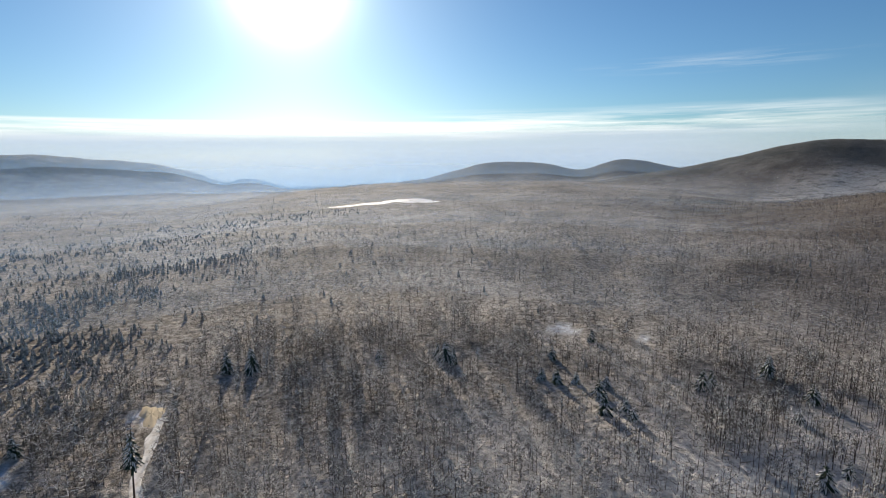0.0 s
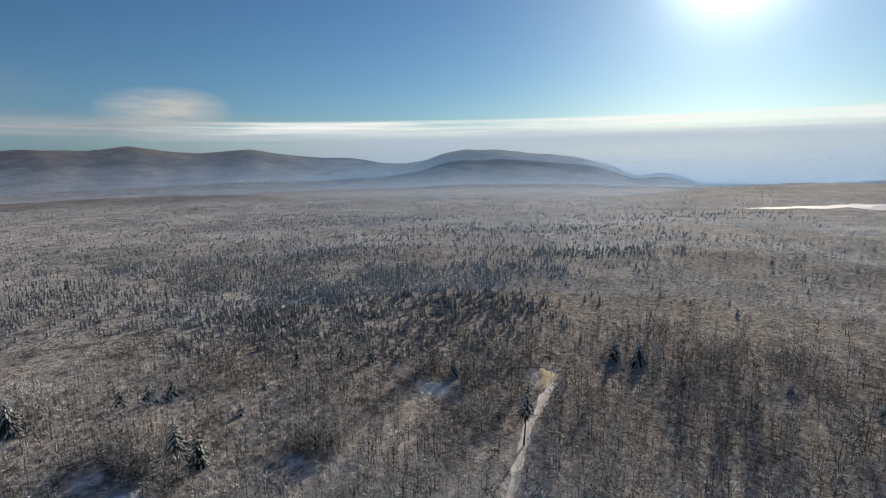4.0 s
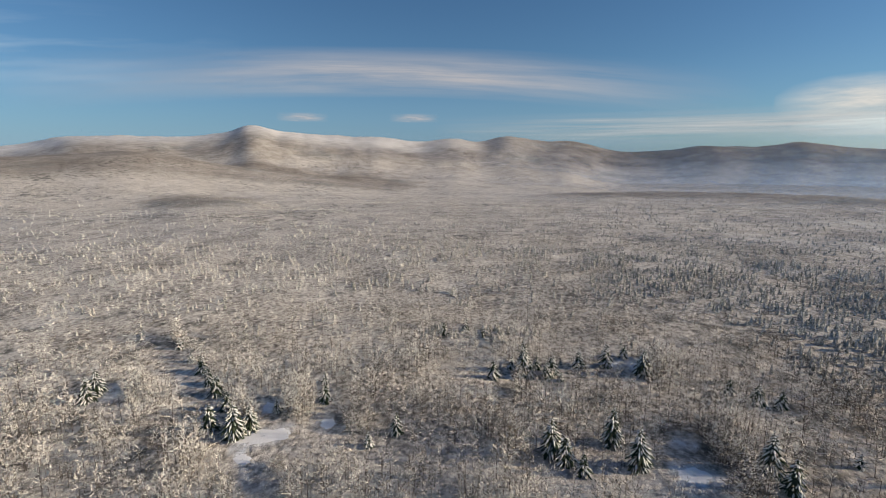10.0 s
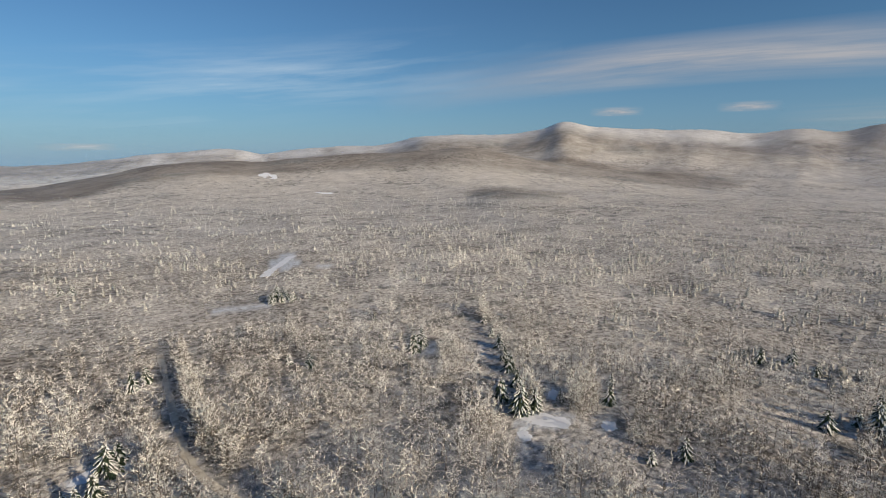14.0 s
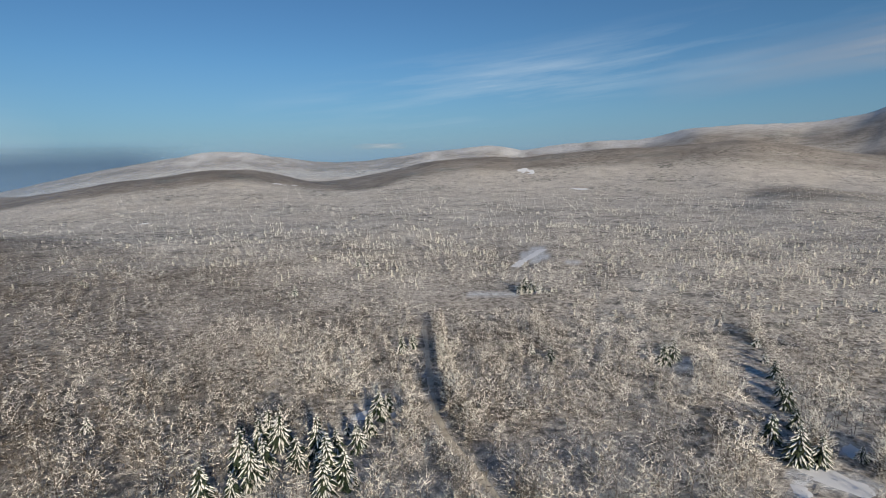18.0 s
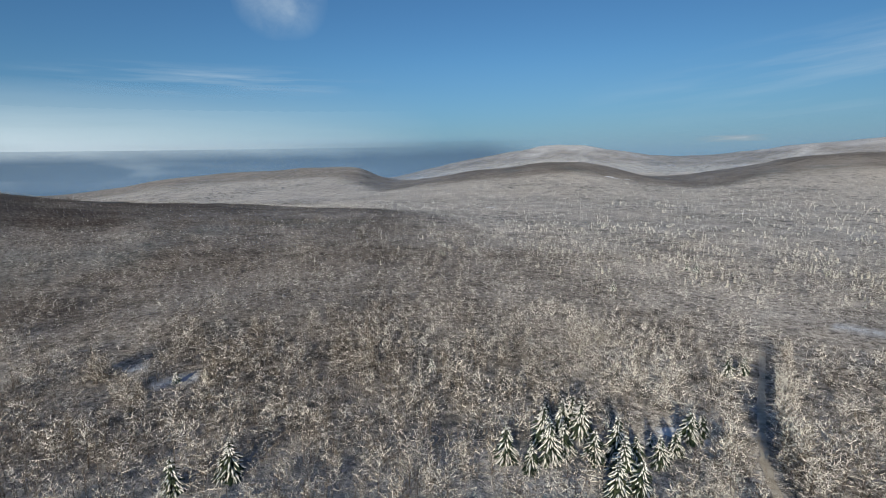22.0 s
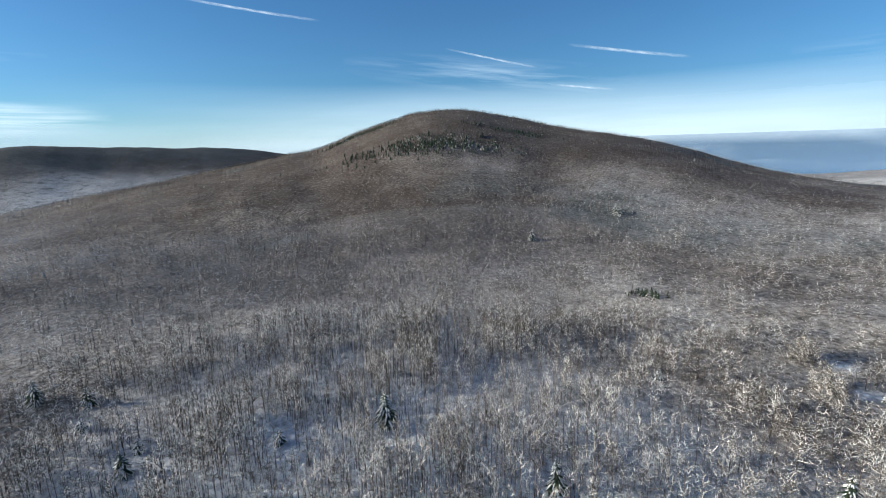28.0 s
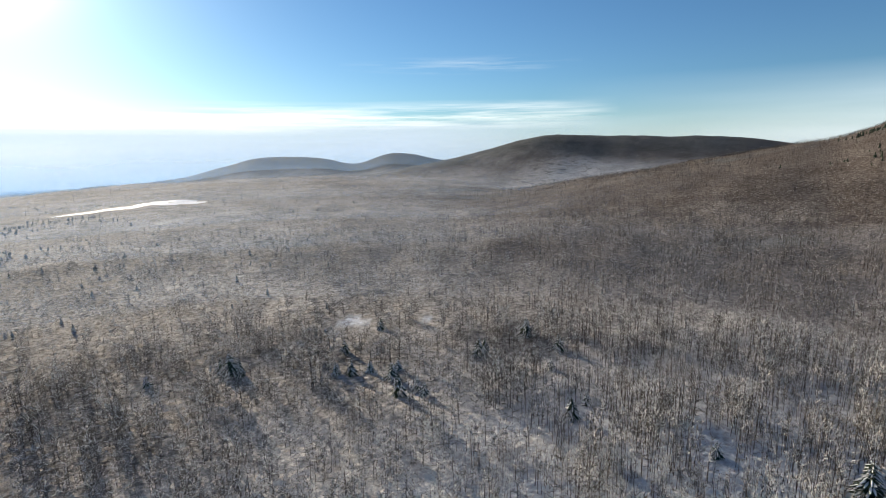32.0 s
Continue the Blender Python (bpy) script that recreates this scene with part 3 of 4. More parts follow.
def stem(h, r0, r1, lean, sides=3, rings=2):
    """Tapered trunk as triangles."""
    out = []
    t = np.linspace(0, 1, rings)
    a = np.arange(sides) * 6.2832 / sides
    ring = [np.stack([lean[0] * k * k * h + np.cos(a) * (r0 + (r1 - r0) * k), lean[1] * k * k * h + np.sin(a) * (r0 + (r1 - r0) * k), np.full(sides, h * k - 0.3 * (k == 0))], 1) for k in t]
    for p, q in zip(ring[:-1], ring[1:]):
        for i in range(sides):
            j = (i + 1) % sides
            out += [[p[i], p[j], q[j]], [p[i], q[j], q[i]]]
    return np.array(out)


def bare_tree(seed, branches, twigs, wide=1.0, detail=1, broad=1.0, low=0.32):
    """Trunk and crown triangles of one leafless tree 10 m tall: spreading limbs that bear arching twigs."""
    r = np.random.default_rng(seed)
    h = 10.0
    lean = r.normal(0, 0.035, 2)
    if detail:
        trunk = stem(h * (0.86 if low > 0.4 else 0.62), (0.085 if low > 0.4 else 0.055) * wide, 0.02 * wide, lean, 3 if detail < 2 else 6, 2 if detail < 2 else 5)
    else:
        trunk = blades(np.array([[0, 0, -0.3]]), np.array([[0.02, 0.02, 1.0]]), np.array([8.0]), np.array([0.18 * wide]), r)
    k = np.sort(r.uniform(low, 0.97, branches))
    start = np.stack([lean[0] * (k * 0.9) ** 2 * h, lean[1] * (k * 0.9) ** 2 * h, k * h * 0.86], 1)
    az = np.arange(branches) * 2.4 + r.uniform(0, 6.28) + r.normal(0, 0.4, branches)
    el = np.radians((14.0 if low > 0.4 else 4.0) + 44.0 * k + r.uniform(-18, 18, branches))
    if twigs < 2:
        el = el + radians(24.0)
    ln = (1.2 + 2.5 * (1 - k)) * r.uniform(0.7, 1.25, branches) * broad
    way = unit(az, el)
    parts = [blades(start, way, ln, np.full(branches, 0.11 * wide), r)]
    if detail > 1:
        parts.append(blades(start, way, ln * 0.98, np.full(branches, 0.085 * wide), r))
    i = r.integers(0, branches, twigs)
    f = r.uniform(0.25, 1.0, twigs)
    s2 = start[i] + way[i] * (ln[i] * f)[:, None]
    w2 = unit(az[i] + r.normal(0, 1.1, twigs), np.clip(el[i] + r.normal(0.0, 0.6, twigs), -0.6, 1.4))
    parts.append(blades(s2, w2, r.uniform(0.5, 1.35, twigs) * broad, np.full(twigs, 0.095 * wide), r))
    return trunk, np.concatenate(parts)


def scatter(protos, x, y, z, turn, size, tall):
    """Copies of triangle sets: for each tree a random prototype, turned and scaled. Returns vertices and the tree of each vertex."""
    pick = np.random.default_rng(len(x)).integers(0, len(protos), len(x))
    vs, ids = [], []
    for p, tri in enumerate(protos):
        sel = np.where(pick == p)[0]
        pts = tri.reshape(-1, 3).astype(np.float32)
        c, s = np.cos(turn[sel])[:, None], np.sin(turn[sel])[:, None]
        px = (pts[:, 0] * c - pts[:, 1] * s) * size[sel, None] + x[sel, None]
        py = (pts[:, 0] * s + pts[:, 1] * c) * size[sel, None] + y[sel, None]
        pz = pts[:, 2] * tall[sel, None] + z[sel, None]
        vs.append(np.stack([px, py, pz], -1).reshape(-1, 3))
        ids.append(np.repeat(sel, len(pts)))
    return np.concatenate(vs), np.concatenate(ids)


def sow(n, r0, r1, seed, power=1.0):
    """Random ground points between two distances; power below 2 crowds them towards the near side."""
    g = np.random.default_rng(seed)
    u = g.uniform(0, 1, n)
    r = (r0 ** power + u * (r1 ** power - r0 ** power)) ** (1 / power)
    a = g.uniform(-math.pi, math.pi, n)
    return -r * np.sin(a), r * np.cos(a)


def stand_height(x, y):
    """Mean height of the trees, in tens of metres: tall timber, and young growth in patches."""
    h = 1.0 + 0.20 * wavy(x, y, 60.0, 11) + 0.17 * wavy(x, y, 22.0, 12) + 0.14 * wavy(x, y, 13.0, 14)
    for a, d, size in ((124.0, 127, 15.0), (172.0, 250, 26.0), (165.5, 258, 26.0), (163.5, 362, 34.0), (162.5, 392, 34.0), (132.6, 122, 12.0)):
        p = at(a, d)
        h = h * (1 - 0.6 * np.exp(-(((x - p[0]) ** 2 + (y - p[1]) ** 2) / size ** 2) ** 2))
    return h


def forest(name, label, protos_t, protos_c, x, y, seed, grow=1.0, tall=1.0, mats=None):
    g = np.random.default_rng(seed)
    z, frost = terrain(x, y, True)
    h = np.clip(stand_height(x, y) * g.normal(1.0, 0.16, len(x)), 0.45, 1.7) * tall
    turn = g.uniform(0, 6.2832, len(x))
    frost = np.clip(frost + g.normal(0, 0.26, len(x)) * np.clip(0.25 + 2.0 * frost, 0, 1), 0, 1)
    keep = len(protos_c)
    tris = [np.concatenate([t, c]) if len(t) else c for t, c in zip(protos_t, protos_c)]
    pick = np.random.default_rng(len(x)).integers(0, keep, len(x))
    v, who = scatter(tris, x, y, z, turn, h ** 0.7 * grow, h)
    mark = np.concatenate([np.tile(np.concatenate([np.zeros(len(protos_t[p]), int), np.ones(len(protos_c[p]), int)]), int((pick == p).sum())) for p in range(keep)])
    f = np.arange(len(v)).reshape(-1, 3)
    ob = new(name, mesh_from(name, v, f, mats or [BARK, TWIG], mark, {"frost": frost[who]}))
    return tagged(ob, label, "forest", kind="stuff")


# spruce stands: heading, distance, half width in metres, half depth, share of spruces
STANDS = [
    (44, 240, 55, 45, 0.75), (30, 420, 70, 40, 0.5), (36, 560, 110, 60, 0.6), (20, 480, 60, 26, 0.35), (47, 190, 26, 16, 0.6), (58, 255, 75, 62, 0.95), (70, 300, 60, 55, 0.6), (48, 300, 60, 45, 0.55), (84, 330, 60, 40, 0.6), (66, 420, 110, 60, 0.5), (50, 480, 120, 60, 0.4),
    (91, 400, 40, 12, 0.9), (104, 205, 20, 9, 0.8), (110, 205, 16, 8, 0.8), (99, 168, 16, 7, 0.8), (76, 520, 160, 60, 0.4), (96, 640, 40, 14, 0.9), (88, 560, 60, 14, 0.8),
    (118, 640, 24, 12, 0.9), (112, 545, 22, 12, 0.8), (122, 480, 130, 55, 0.35), (140, 480, 110, 45, 0.35), (105, 420, 90, 40, 0.35), (163, 270, 14, 6, 1.0),
    (28, 520, 90, 50, 0.35), (20, 700, 150, 60, 0.4), (38, 330, 50, 30, 0.4), (46, 205, 26, 18, 0.5), (150, 560, 140, 50, 0.3), (60, 700, 240, 90, 0.45), (-165, 560, 120, 40, 0.2),
    (-76.0, spot(-76.0, 0.5), 75, 26, 0.95), (-117.5, 200, 10, 6, 0.9), (-121.0, 180, 9, 5, 0.8), (-66.0, spot(-66.0, 0.9), 20, 18, 0.6),
]


def spruce_share(x, y):
    r, az = np.hypot(x, y), np.degrees(np.arctan2(-x, y))
    out = np.zeros(len(x))
    for a, d, w, h, s in STANDS:
        u = np.radians(turn_gap(az, a)) * r / w
        out = np.maximum(out, s * np.clip(1.6 * (1.15 - u * u - ((r - d) / h) ** 2 + 0.45 * wavy(x, y, 30.0, 31)), 0, 1))
    wild = np.exp(-0.5 * (turn_gap(az, 97) / 36.0) ** 2)
    clump = np.clip(0.35 + 0.9 * wavy(x, y, 75.0, 33) + 0.5 * wavy(x, y, 24.0, 34), 0.08, 1.2)
    wide = 0.2 * np.exp(-0.5 * (turn_gap(az, 155) / 28.0) ** 2) * clump * np.clip((r - 240) / 150, 0, 1)
    out = np.maximum(out, wide)
    return np.maximum(out, 0.5 * wild * clump * np.clip((r - 190) / 180, 0.05, 1) + 0.0012)


def sunward_shade_rows():
    """Extra dense trees sunward of path, cut and clearings, added to shade them."""
    g = np.random.default_rng(55)
    out = []
    sx, sy = at(SUN_AZ, 1.0)
    for key in ("path", "cut"):
        c, w = TRACK_XY[key]
        t = np.gradient(c, axis=0)
        n = np.stack([-t[:, 1], t[:, 0]], 1) / np.linalg.norm(t, axis=1)[:, None]
        i = g.integers(0, len(c), 300)
        off = (w + g.uniform(0.9, 5.5, 300)) * np.where(n[i, 0] * sx + n[i, 1] * sy > 0, 1, -1)
        out.append(c[i] + n[i] * off[:, None] + g.normal(0, 0.5, (300, 2)))
    for a, d, w, h in CLEARINGS[1:]:
        if d < 260 and abs(turn_gap(a, -12)) > 45:
            c = np.array(at(a, d))
            along, across = g.uniform(0, 9, 80) + 0.8 * max(w, h), g.uniform(-1.3, 1.3, 80) * max(w, h)
            out.append(np.stack([c[0] + sx * along - sy * across, c[1] + sy * along + sx * across], 1))
    p = np.concatenate(out)
    p = p[~is_open(p[:, 0], p[:, 1], 0.4)]
    return p[:, 0], p[:, 1]


def plant_forest():
    ranges = (  # name, from, to, number, crowding, limbs, twigs, thickness, detail, breadth, height, thinning out before the end and from the start
        ("bare_forest_near", 55, 235, 23000, 2.0, 12, 40, 1.5, 1, 1.0, 0.80, 180, 0),
        ("bare_forest_middle", 180, 540, 48000, 2.0, 7, 18, 2.3, 0, 1.15, 0.58, 340, 235),
        ("bare_forest_far", 340, 1500, 100000, 1.3, 4, 1, 3.4, 0, 1.15, 0.42, 0, 540),
        ("timber_near", 6, 235, 46000, 2.0, 10, 27, 1.3, 1, 0.95, 0.88, 180, 0),
        ("timber_middle", 180, 540, 182000, 2.0, 6, 7, 1.4, 0, 0.9, 0.66, 340, 235),
        ("timber_far", 340, 1060, 330000, 1.6, 4, 0, 2.5, 0, 0.8, 0.36, 0, 540),
        ("understory_near", 6, 235, 31000, 2.0, 8, 8, 1.5, 0, 1.0, 0.36, 180, 0),
        ("understory_middle", 180, 640, 66000, 2.0, 6, 2, 2.2, 0, 1.1, 0.34, 230, 235))
    for i, (name, r0, r1, n, power, br, tw, wide, detail, broad, tall, fade, rise) in enumerate(ranges):
        timber = i in (3, 4, 5)
        bole = detail or timber
        pr = [bare_tree(100 * i + s, br, tw, wide, detail, broad, 0.5 if timber else 0.1) for s in range(10 if i == 0 else 8)]
        x, y = sow(n, r0, r1, 40 + i, power)
        g = np.random.default_rng(60 + i)
        dist = np.hypot(x, y)
        near_hill = np.exp(-0.5 * (turn_gap(np.degrees(np.arctan2(-x, y)), -67) / 23.0) ** 2)
        thin = (0.45 * near_hill, 0.6 * near_hill, 0.3 * near_hill, 0.97 - 0.85 * near_hill, 0.97 - 0.85 * near_hill, 0.97 - 0.85 * near_hill, 0.0 * near_hill, 0.3 * near_hill)[i]
        ok = ~is_open(x, y, 0.8 if i == 0 else -1.2 if i > 5 else 0.0) & (g.uniform(0, 1, n) > spruce_share(x, y)) & (g.uniform(0, 1, n) < 0.9 - thin + (0.25 if timber else 0.5) * wavy(x, y, 24.0, 13))
        if fade:
            ok &= g.uniform(0, 1, n) < (r1 - dist) / (r1 - fade)
        if rise:
            ok &= g.uniform(0, 1, n) < (dist - r0) / (rise - r0)
        x, y, dist = x[ok], y[ok], dist[ok]
        if i == 0:
            ex, ey = sunward_shade_rows()
            x, y, dist = np.concatenate([x, ex]), np.concatenate([y, ey]), np.concatenate([dist, np.hypot(ex, ey)])
        grow = 1.0
        if i in (2, 5):
            grow = 0.8 + 1.0 * np.clip((dist - 420) / 900, 0, 1)
        label = "tall leafless timber with bare dark trunks over snow" if timber else "dense leafless hardwood forest, twigs coated with hoar frost" if i < 3 else "bushy saplings and brush under the trees, white with frost"
        forest(name, label, [p[0] if bole else np.zeros((0, 3, 3)) for p in pr], [p[1] for p in pr], x, y, 80 + i, grow, tall, [BARK, TIMBER_TWIG] if timber else None)


plant_forest()


def far_spruce(seed, tiers, sides):
    """A slim frosted spruce as a stack of ragged cones."""
    r = np.random.default_rng(seed)
    out = []
    for k in range(tiers):
        z0, z1 = 0.8 + 8.6 * k / tiers, 0.8 + 8.6 * (k + 1.9) / tiers
        rad = 1.75 * (1 - k / tiers) ** 0.8 + 0.12
        a0 = r.uniform(0, 6.28)
        rim = []
        for s in range(sides):
            a = a0 + 6.2832 * s / sides
            rim.append(((rad * r.uniform(0.65, 1.2)) * math.cos(a), (rad * r.uniform(0.65, 1.2)) * math.sin(a), z0 + r.uniform(-0.7, 0.4)))
        top = (0, 0, min(z1, 10.2))
        for s in range(sides):
            out.append([rim[s], rim[(s + 1) % sides], top])
    return np.array(out)


def plant_spruce_stands():
    for i, (name, r0, r1, n, power, tiers, sides) in enumerate((("spruce_stand", 150, 420, 56000, 2.0, 4, 6), ("spruce_stand_far", 420, 1400, 140000, 1.5, 2, 4))):
        x, y = sow(n, r0, r1, 140 + i, power)
        g = np.random.default_rng(160 + i)
        ok = ~is_open(x, y, 0.8) & (g.uniform(0, 1, n) < spruce_share(x, y))
        x, y = x[ok], y[ok]
        pr = [far_spruce(300 + s + 20 * i, tiers, sides) for s in range(6)]
        forest(name, "stand of slim dark spruces dusted with frost and snow", [np.zeros((0, 3, 3))] * 6, pr, x, y, 180 + i, 1.05 if i == 0 else 1.3, 0.32 if i == 0 else 0.25, [FAR_NEEDLES, FAR_NEEDLES])


plant_spruce_stands()


def plant_dark_belts():
    """Unfrosted spruces: belts under the hilltop and along its shoulder, and a clump on the slope."""
    g = np.random.default_rng(171)
    x, y = [], []
    for a, el, half, deep, count in ((-75.0, 0.35, 95, 34, 430), (-66.0, 1.0, 38, 12, 90), (-69.5, 2.2, 40, 10, 70), (-84.0, 1.6, 60, 14, 70), (-98.6, -16.0, 8, 7, 36)):
        cx, cy = at(a, spot(a, el))
        ux, uy = at(a, 1.0)
        u, v = g.normal(0, 0.5, count) * half, g.normal(0, 0.5, count) * deep
        x, y = x + list(cx + uy * u + ux * v), y + list(cy - ux * u + uy * v)
    pr = [far_spruce(360 + k, 3, 5) for k in range(6)]
    forest("spruce_belt", "dark belt of unfrosted spruces on the brown hillside", [np.zeros((0, 3, 3))] * 6, pr, np.array(x), np.array(y), 190, 1.2, 0.36, [NEEDLES, NEEDLES])


plant_dark_belts()


# ---- single trees close by ----
def part(name, mesh, parent, label=""):
    ob = new(name, mesh)
    ob.parent = parent
    return tagged(ob, label)


def tri_mesh(name, tris, mat, frost=None):
    v = np.asarray(tris).reshape(-1, 3)
    return mesh_from(name, v, np.arange(len(v)).reshape(-1, 3), [mat], fields=None if frost is None else {"frost": np.full(len(v), frost)})


def fronds(seed, tiers, h, wide, low, snow):
    """Drooping boughs of a spruce: each a bent, keeled blade with side sprays; with snow, the load that lies on it."""
    r = np.random.default_rng(seed)
    out = []
    zz = np.array((0, 0, 1.0))
    for k in range(tiers):
        t = k / (tiers - 1)
        reach = wide * (1 - t) ** 0.8 * (0.8 if t < 0.1 else 1.0) + 0.2
        n = max(6, int(19 - 11 * t))
        a0 = r.uniform(0, 6.28)
        for s in range(n):
            a = a0 + 6.2832 * s / n + r.normal(0, 0.17)
            z = h * (low + (0.985 - low) * t) + r.normal(0, 0.16) * (1 - t)
            ln = reach * r.uniform(0.62, 1.25)
            drop = ln * r.uniform(0.3, 0.75) * (1 - 0.55 * t)
            w = 0.125 * ln ** 0.7 * r.uniform(0.7, 1.3) + 0.035
            keep, out_from = r.uniform(0, 1), r.uniform(0.15, 0.5)
            if snow and keep < 0.3:
                continue
            up = 0.08 if snow else 0.0
            ww = w * (0.8 if snow else 1.3)
            d = np.array((math.cos(a), math.sin(a), 0.0))
            q = np.array((-math.sin(a), math.cos(a), 0.0))
            root = d * (out_from * ln if snow else 0.04) + zz * (z + up - (0.12 * drop if snow else 0.0))
            mid = d * ln * 0.6 + zz * (z - drop * 0.28 + up)
            tip = d * ln * 0.98 + zz * (z - drop + up)
            ml, mr = mid + q * ww - zz * (0.10 + 0.12 * w), mid - q * ww - zz * (0.10 + 0.12 * w)
            tl, tr = d * ln * 0.88 + q * ww * 0.7 + zz * (z - drop * 0.95 + up - 0.1), d * ln * 0.88 - q * ww * 0.7 + zz * (z - drop * 0.95 + up - 0.1)
            out += [[root, mid, ml], [root, mr, mid], [ml, mid, tip], [mid, mr, tip], [ml, tip, tl], [mr, tr, tip]]
    return np.array(out)


def make_spruce(kind):
    """Snow-laden spruce: trunk, boughs, snow on the boughs."""
    h, wide, low, tiers = ((8.0, 2.9, 0.10, 11), (9.6, 3.4, 0.10, 13), (6.2, 2.3, 0.08, 10), (11.0, 2.7, 0.14, 14), (4.0, 1.6, 0.08, 8))[kind]
    tree = new("snowy_spruce")
    part("trunk", tri_mesh("spruce_trunk", stem(h, 0.19 * h / 10, 0.02, (0.004, 0.006), 8, 6), BARK), tree)
    part("crown", tri_mesh("spruce_crown", fronds(500 + kind, tiers, h, wide, low, False), NEEDLES), tree)
    part("snow_load", tri_mesh("spruce_snow", fronds(500 + kind, tiers, h, wide, low, True), SNOW), tree, "white snow lying on the boughs")["kind"] = "stuff"
    return tagged(tree, "snow-laden dark green spruce among bare hardwoods", "spruce tree", "spruces in the forest")


def plant_spruces():
    first = [make_spruce(k) for k in range(5)]
    used = set()
    g = random.Random(9)
    for az, r, kind in SPRUCES:
        az, r = az + g.uniform(-0.15, 0.15), r + g.uniform(-1, 1)
        x, y = at(az, r)
        z = float(terrain(np.array([x]), np.array([y]))[0]) - 0.1
        k = g.uniform(0.9, 1.22)
        m = pose(x, y, z, g.uniform(-2, 2), g.uniform(-2, 2), g.uniform(0, 360))
        ob = first[kind]
        if kind in used:
            ob = copy_thing(first[kind], m)
        ob.matrix_basis = m @ Matrix.Diagonal((k, k, k * g.uniform(0.92, 1.1), 1))
        used.add(kind)


plant_spruces()


def build_tall_pine():
    """The lone tree with a long bare trunk beside the road."""
    x, y = at(34.9, 121)
    tree = new("tall_spruce")
    tree.matrix_basis = pose(x, y, float(terrain(np.array([x]), np.array([y]))[0]) - 0.1, 0, 3, 40)
    part("trunk", tri_mesh("tall_trunk", stem(19.0, 0.24, 0.03, (0.01, 0.004), 8, 7), BARK), tree)
    part("crown", tri_mesh("tall_crown", fronds(77, 10, 19.3, 2.1, 0.5, False), NEEDLES), tree)
    part("snow_load", tri_mesh("tall_snow", fronds(77, 10, 19.3, 2.0, 0.5, True), SNOW), tree, "thin snow on the boughs")["kind"] = "stuff"
    tagged(tree, "tall spruce with a long bare trunk beside the snowy track", "spruce tree")


build_tall_pine()


def plant_bare_trees():
    """The nearest hardwoods, each a tree of its own."""
    kinds = []
    for s in range(8):
        t, c = bare_tree(900 + s, 34, 110, 0.9, 2, 0.95, 0.16)
        tree = new("bare_tree")
        part("trunk", tri_mesh("bare_trunk", t, BARK), tree)
        part("crown", tri_mesh("bare_crown", c, TWIG, 0.25 + 0.06 * s), tree, "bare twigs with patches of hoar frost")
        tagged(tree, "leafless young hardwood tree with frosted twigs in the snow", "hardwood tree", "hardwoods nearest the hovering spot")
        kinds.append(tree)
    g = np.random.default_rng(12)
    x, y = sow(420, 84, 112, 99, 2.0)
    ok = ~is_open(x, y, 1.0)
    x, y = x[ok][:290], y[ok][:290]
    z = terrain(x, y)
    used = set()
    for i in range(len(x)):
        k = int(g.integers(0, 8))
        m = pose(x[i], y[i], z[i], g.normal(0, 2), g.normal(0, 2), g.uniform(0, 360))
        s = float(np.clip(g.normal(1.05, 0.15), 0.7, 1.4))
        ob = copy_thing(kinds[k], m) if k in used else kinds[k]
        ob.matrix_basis = m @ Matrix.Diagonal((s, s, s, 1))
        used.add(k)


plant_bare_trees()


def build_sand_bank():
    x0, y0 = at(32.4, 164)
    n, m = 24, 9
    v = []
    for i in range(m):
        t = i / (m - 1)
        for j in range(n):
            a = 6.2832 * j / n
            rr = (1 - t) * (1 + 0.22 * math.sin(3 * a + 1) + 0.12 * math.sin(7 * a))
            p, q = 3.4 * rr * math.cos(a), 8.0 * rr * math.sin(a)
            x, y = x0 + 0.84 * p - 0.54 * q, y0 + 0.54 * p + 0.84 * q
            v.append((x, y, 0.7 * (1 - (1 - t) ** 2.2) + 0.06 * math.sin(5 * a + 3 * t)))
    v = np.array(v)
    v[:, 2] += terrain(v[:, 0], v[:, 1]) - 0.15
    f = [(i * n + j, i * n + (j + 1) % n, (i + 1) * n + (j + 1) % n, (i + 1) * n + j) for i in range(m - 1) for j in range(n)]
    ob = new("sand_bank", mesh_from("sand_bank", v, np.array(f), [SAND], smooth=True))
    tagged(ob, "low bank of pale tan sand beside the snowy track", "sand bank")


build_sand_bank()


def snow_patch(az, r, wide, deep, seed, label, rise=0.35):
    """Open snow draped over the ground with an uneven rim."""
    n, m = 40, 8
    x0, y0 = at(az, r)
    ux, uy = at(az, 1.0)
    v = []
    for i in range(m):
        for j in range(n):
            a = 6.2832 * j / n
            k = (1 - i / (m - 0.5)) * (1 + 0.20 * math.sin(2 * a + seed) + 0.09 * math.sin(5 * a + 2 * seed) + 0.06 * math.sin(9 * a + seed) + 0.05 * math.sin(13 * a))
            p, q = wide * k * math.cos(a), deep * k * math.sin(a)
            v.append((x0 + uy * p + ux * q, y0 - ux * p + uy * q, rise * min(1.0, 2.5 * i / m)))
    v = np.array(v)
    v[:, 2] += terrain(v[:, 0], v[:, 1]) - 0.05
    f = [(i * n + j, i * n + (j + 1) % n, (i + 1) * n + (j + 1) % n, (i + 1) * n + j) for i in range(m - 1) for j in range(n)]
    ob = new("snow_field", mesh_from("snow_field", v, np.array(f), [FIELD], smooth=True))
    return tagged(ob, label, "snow field", kind="structure")


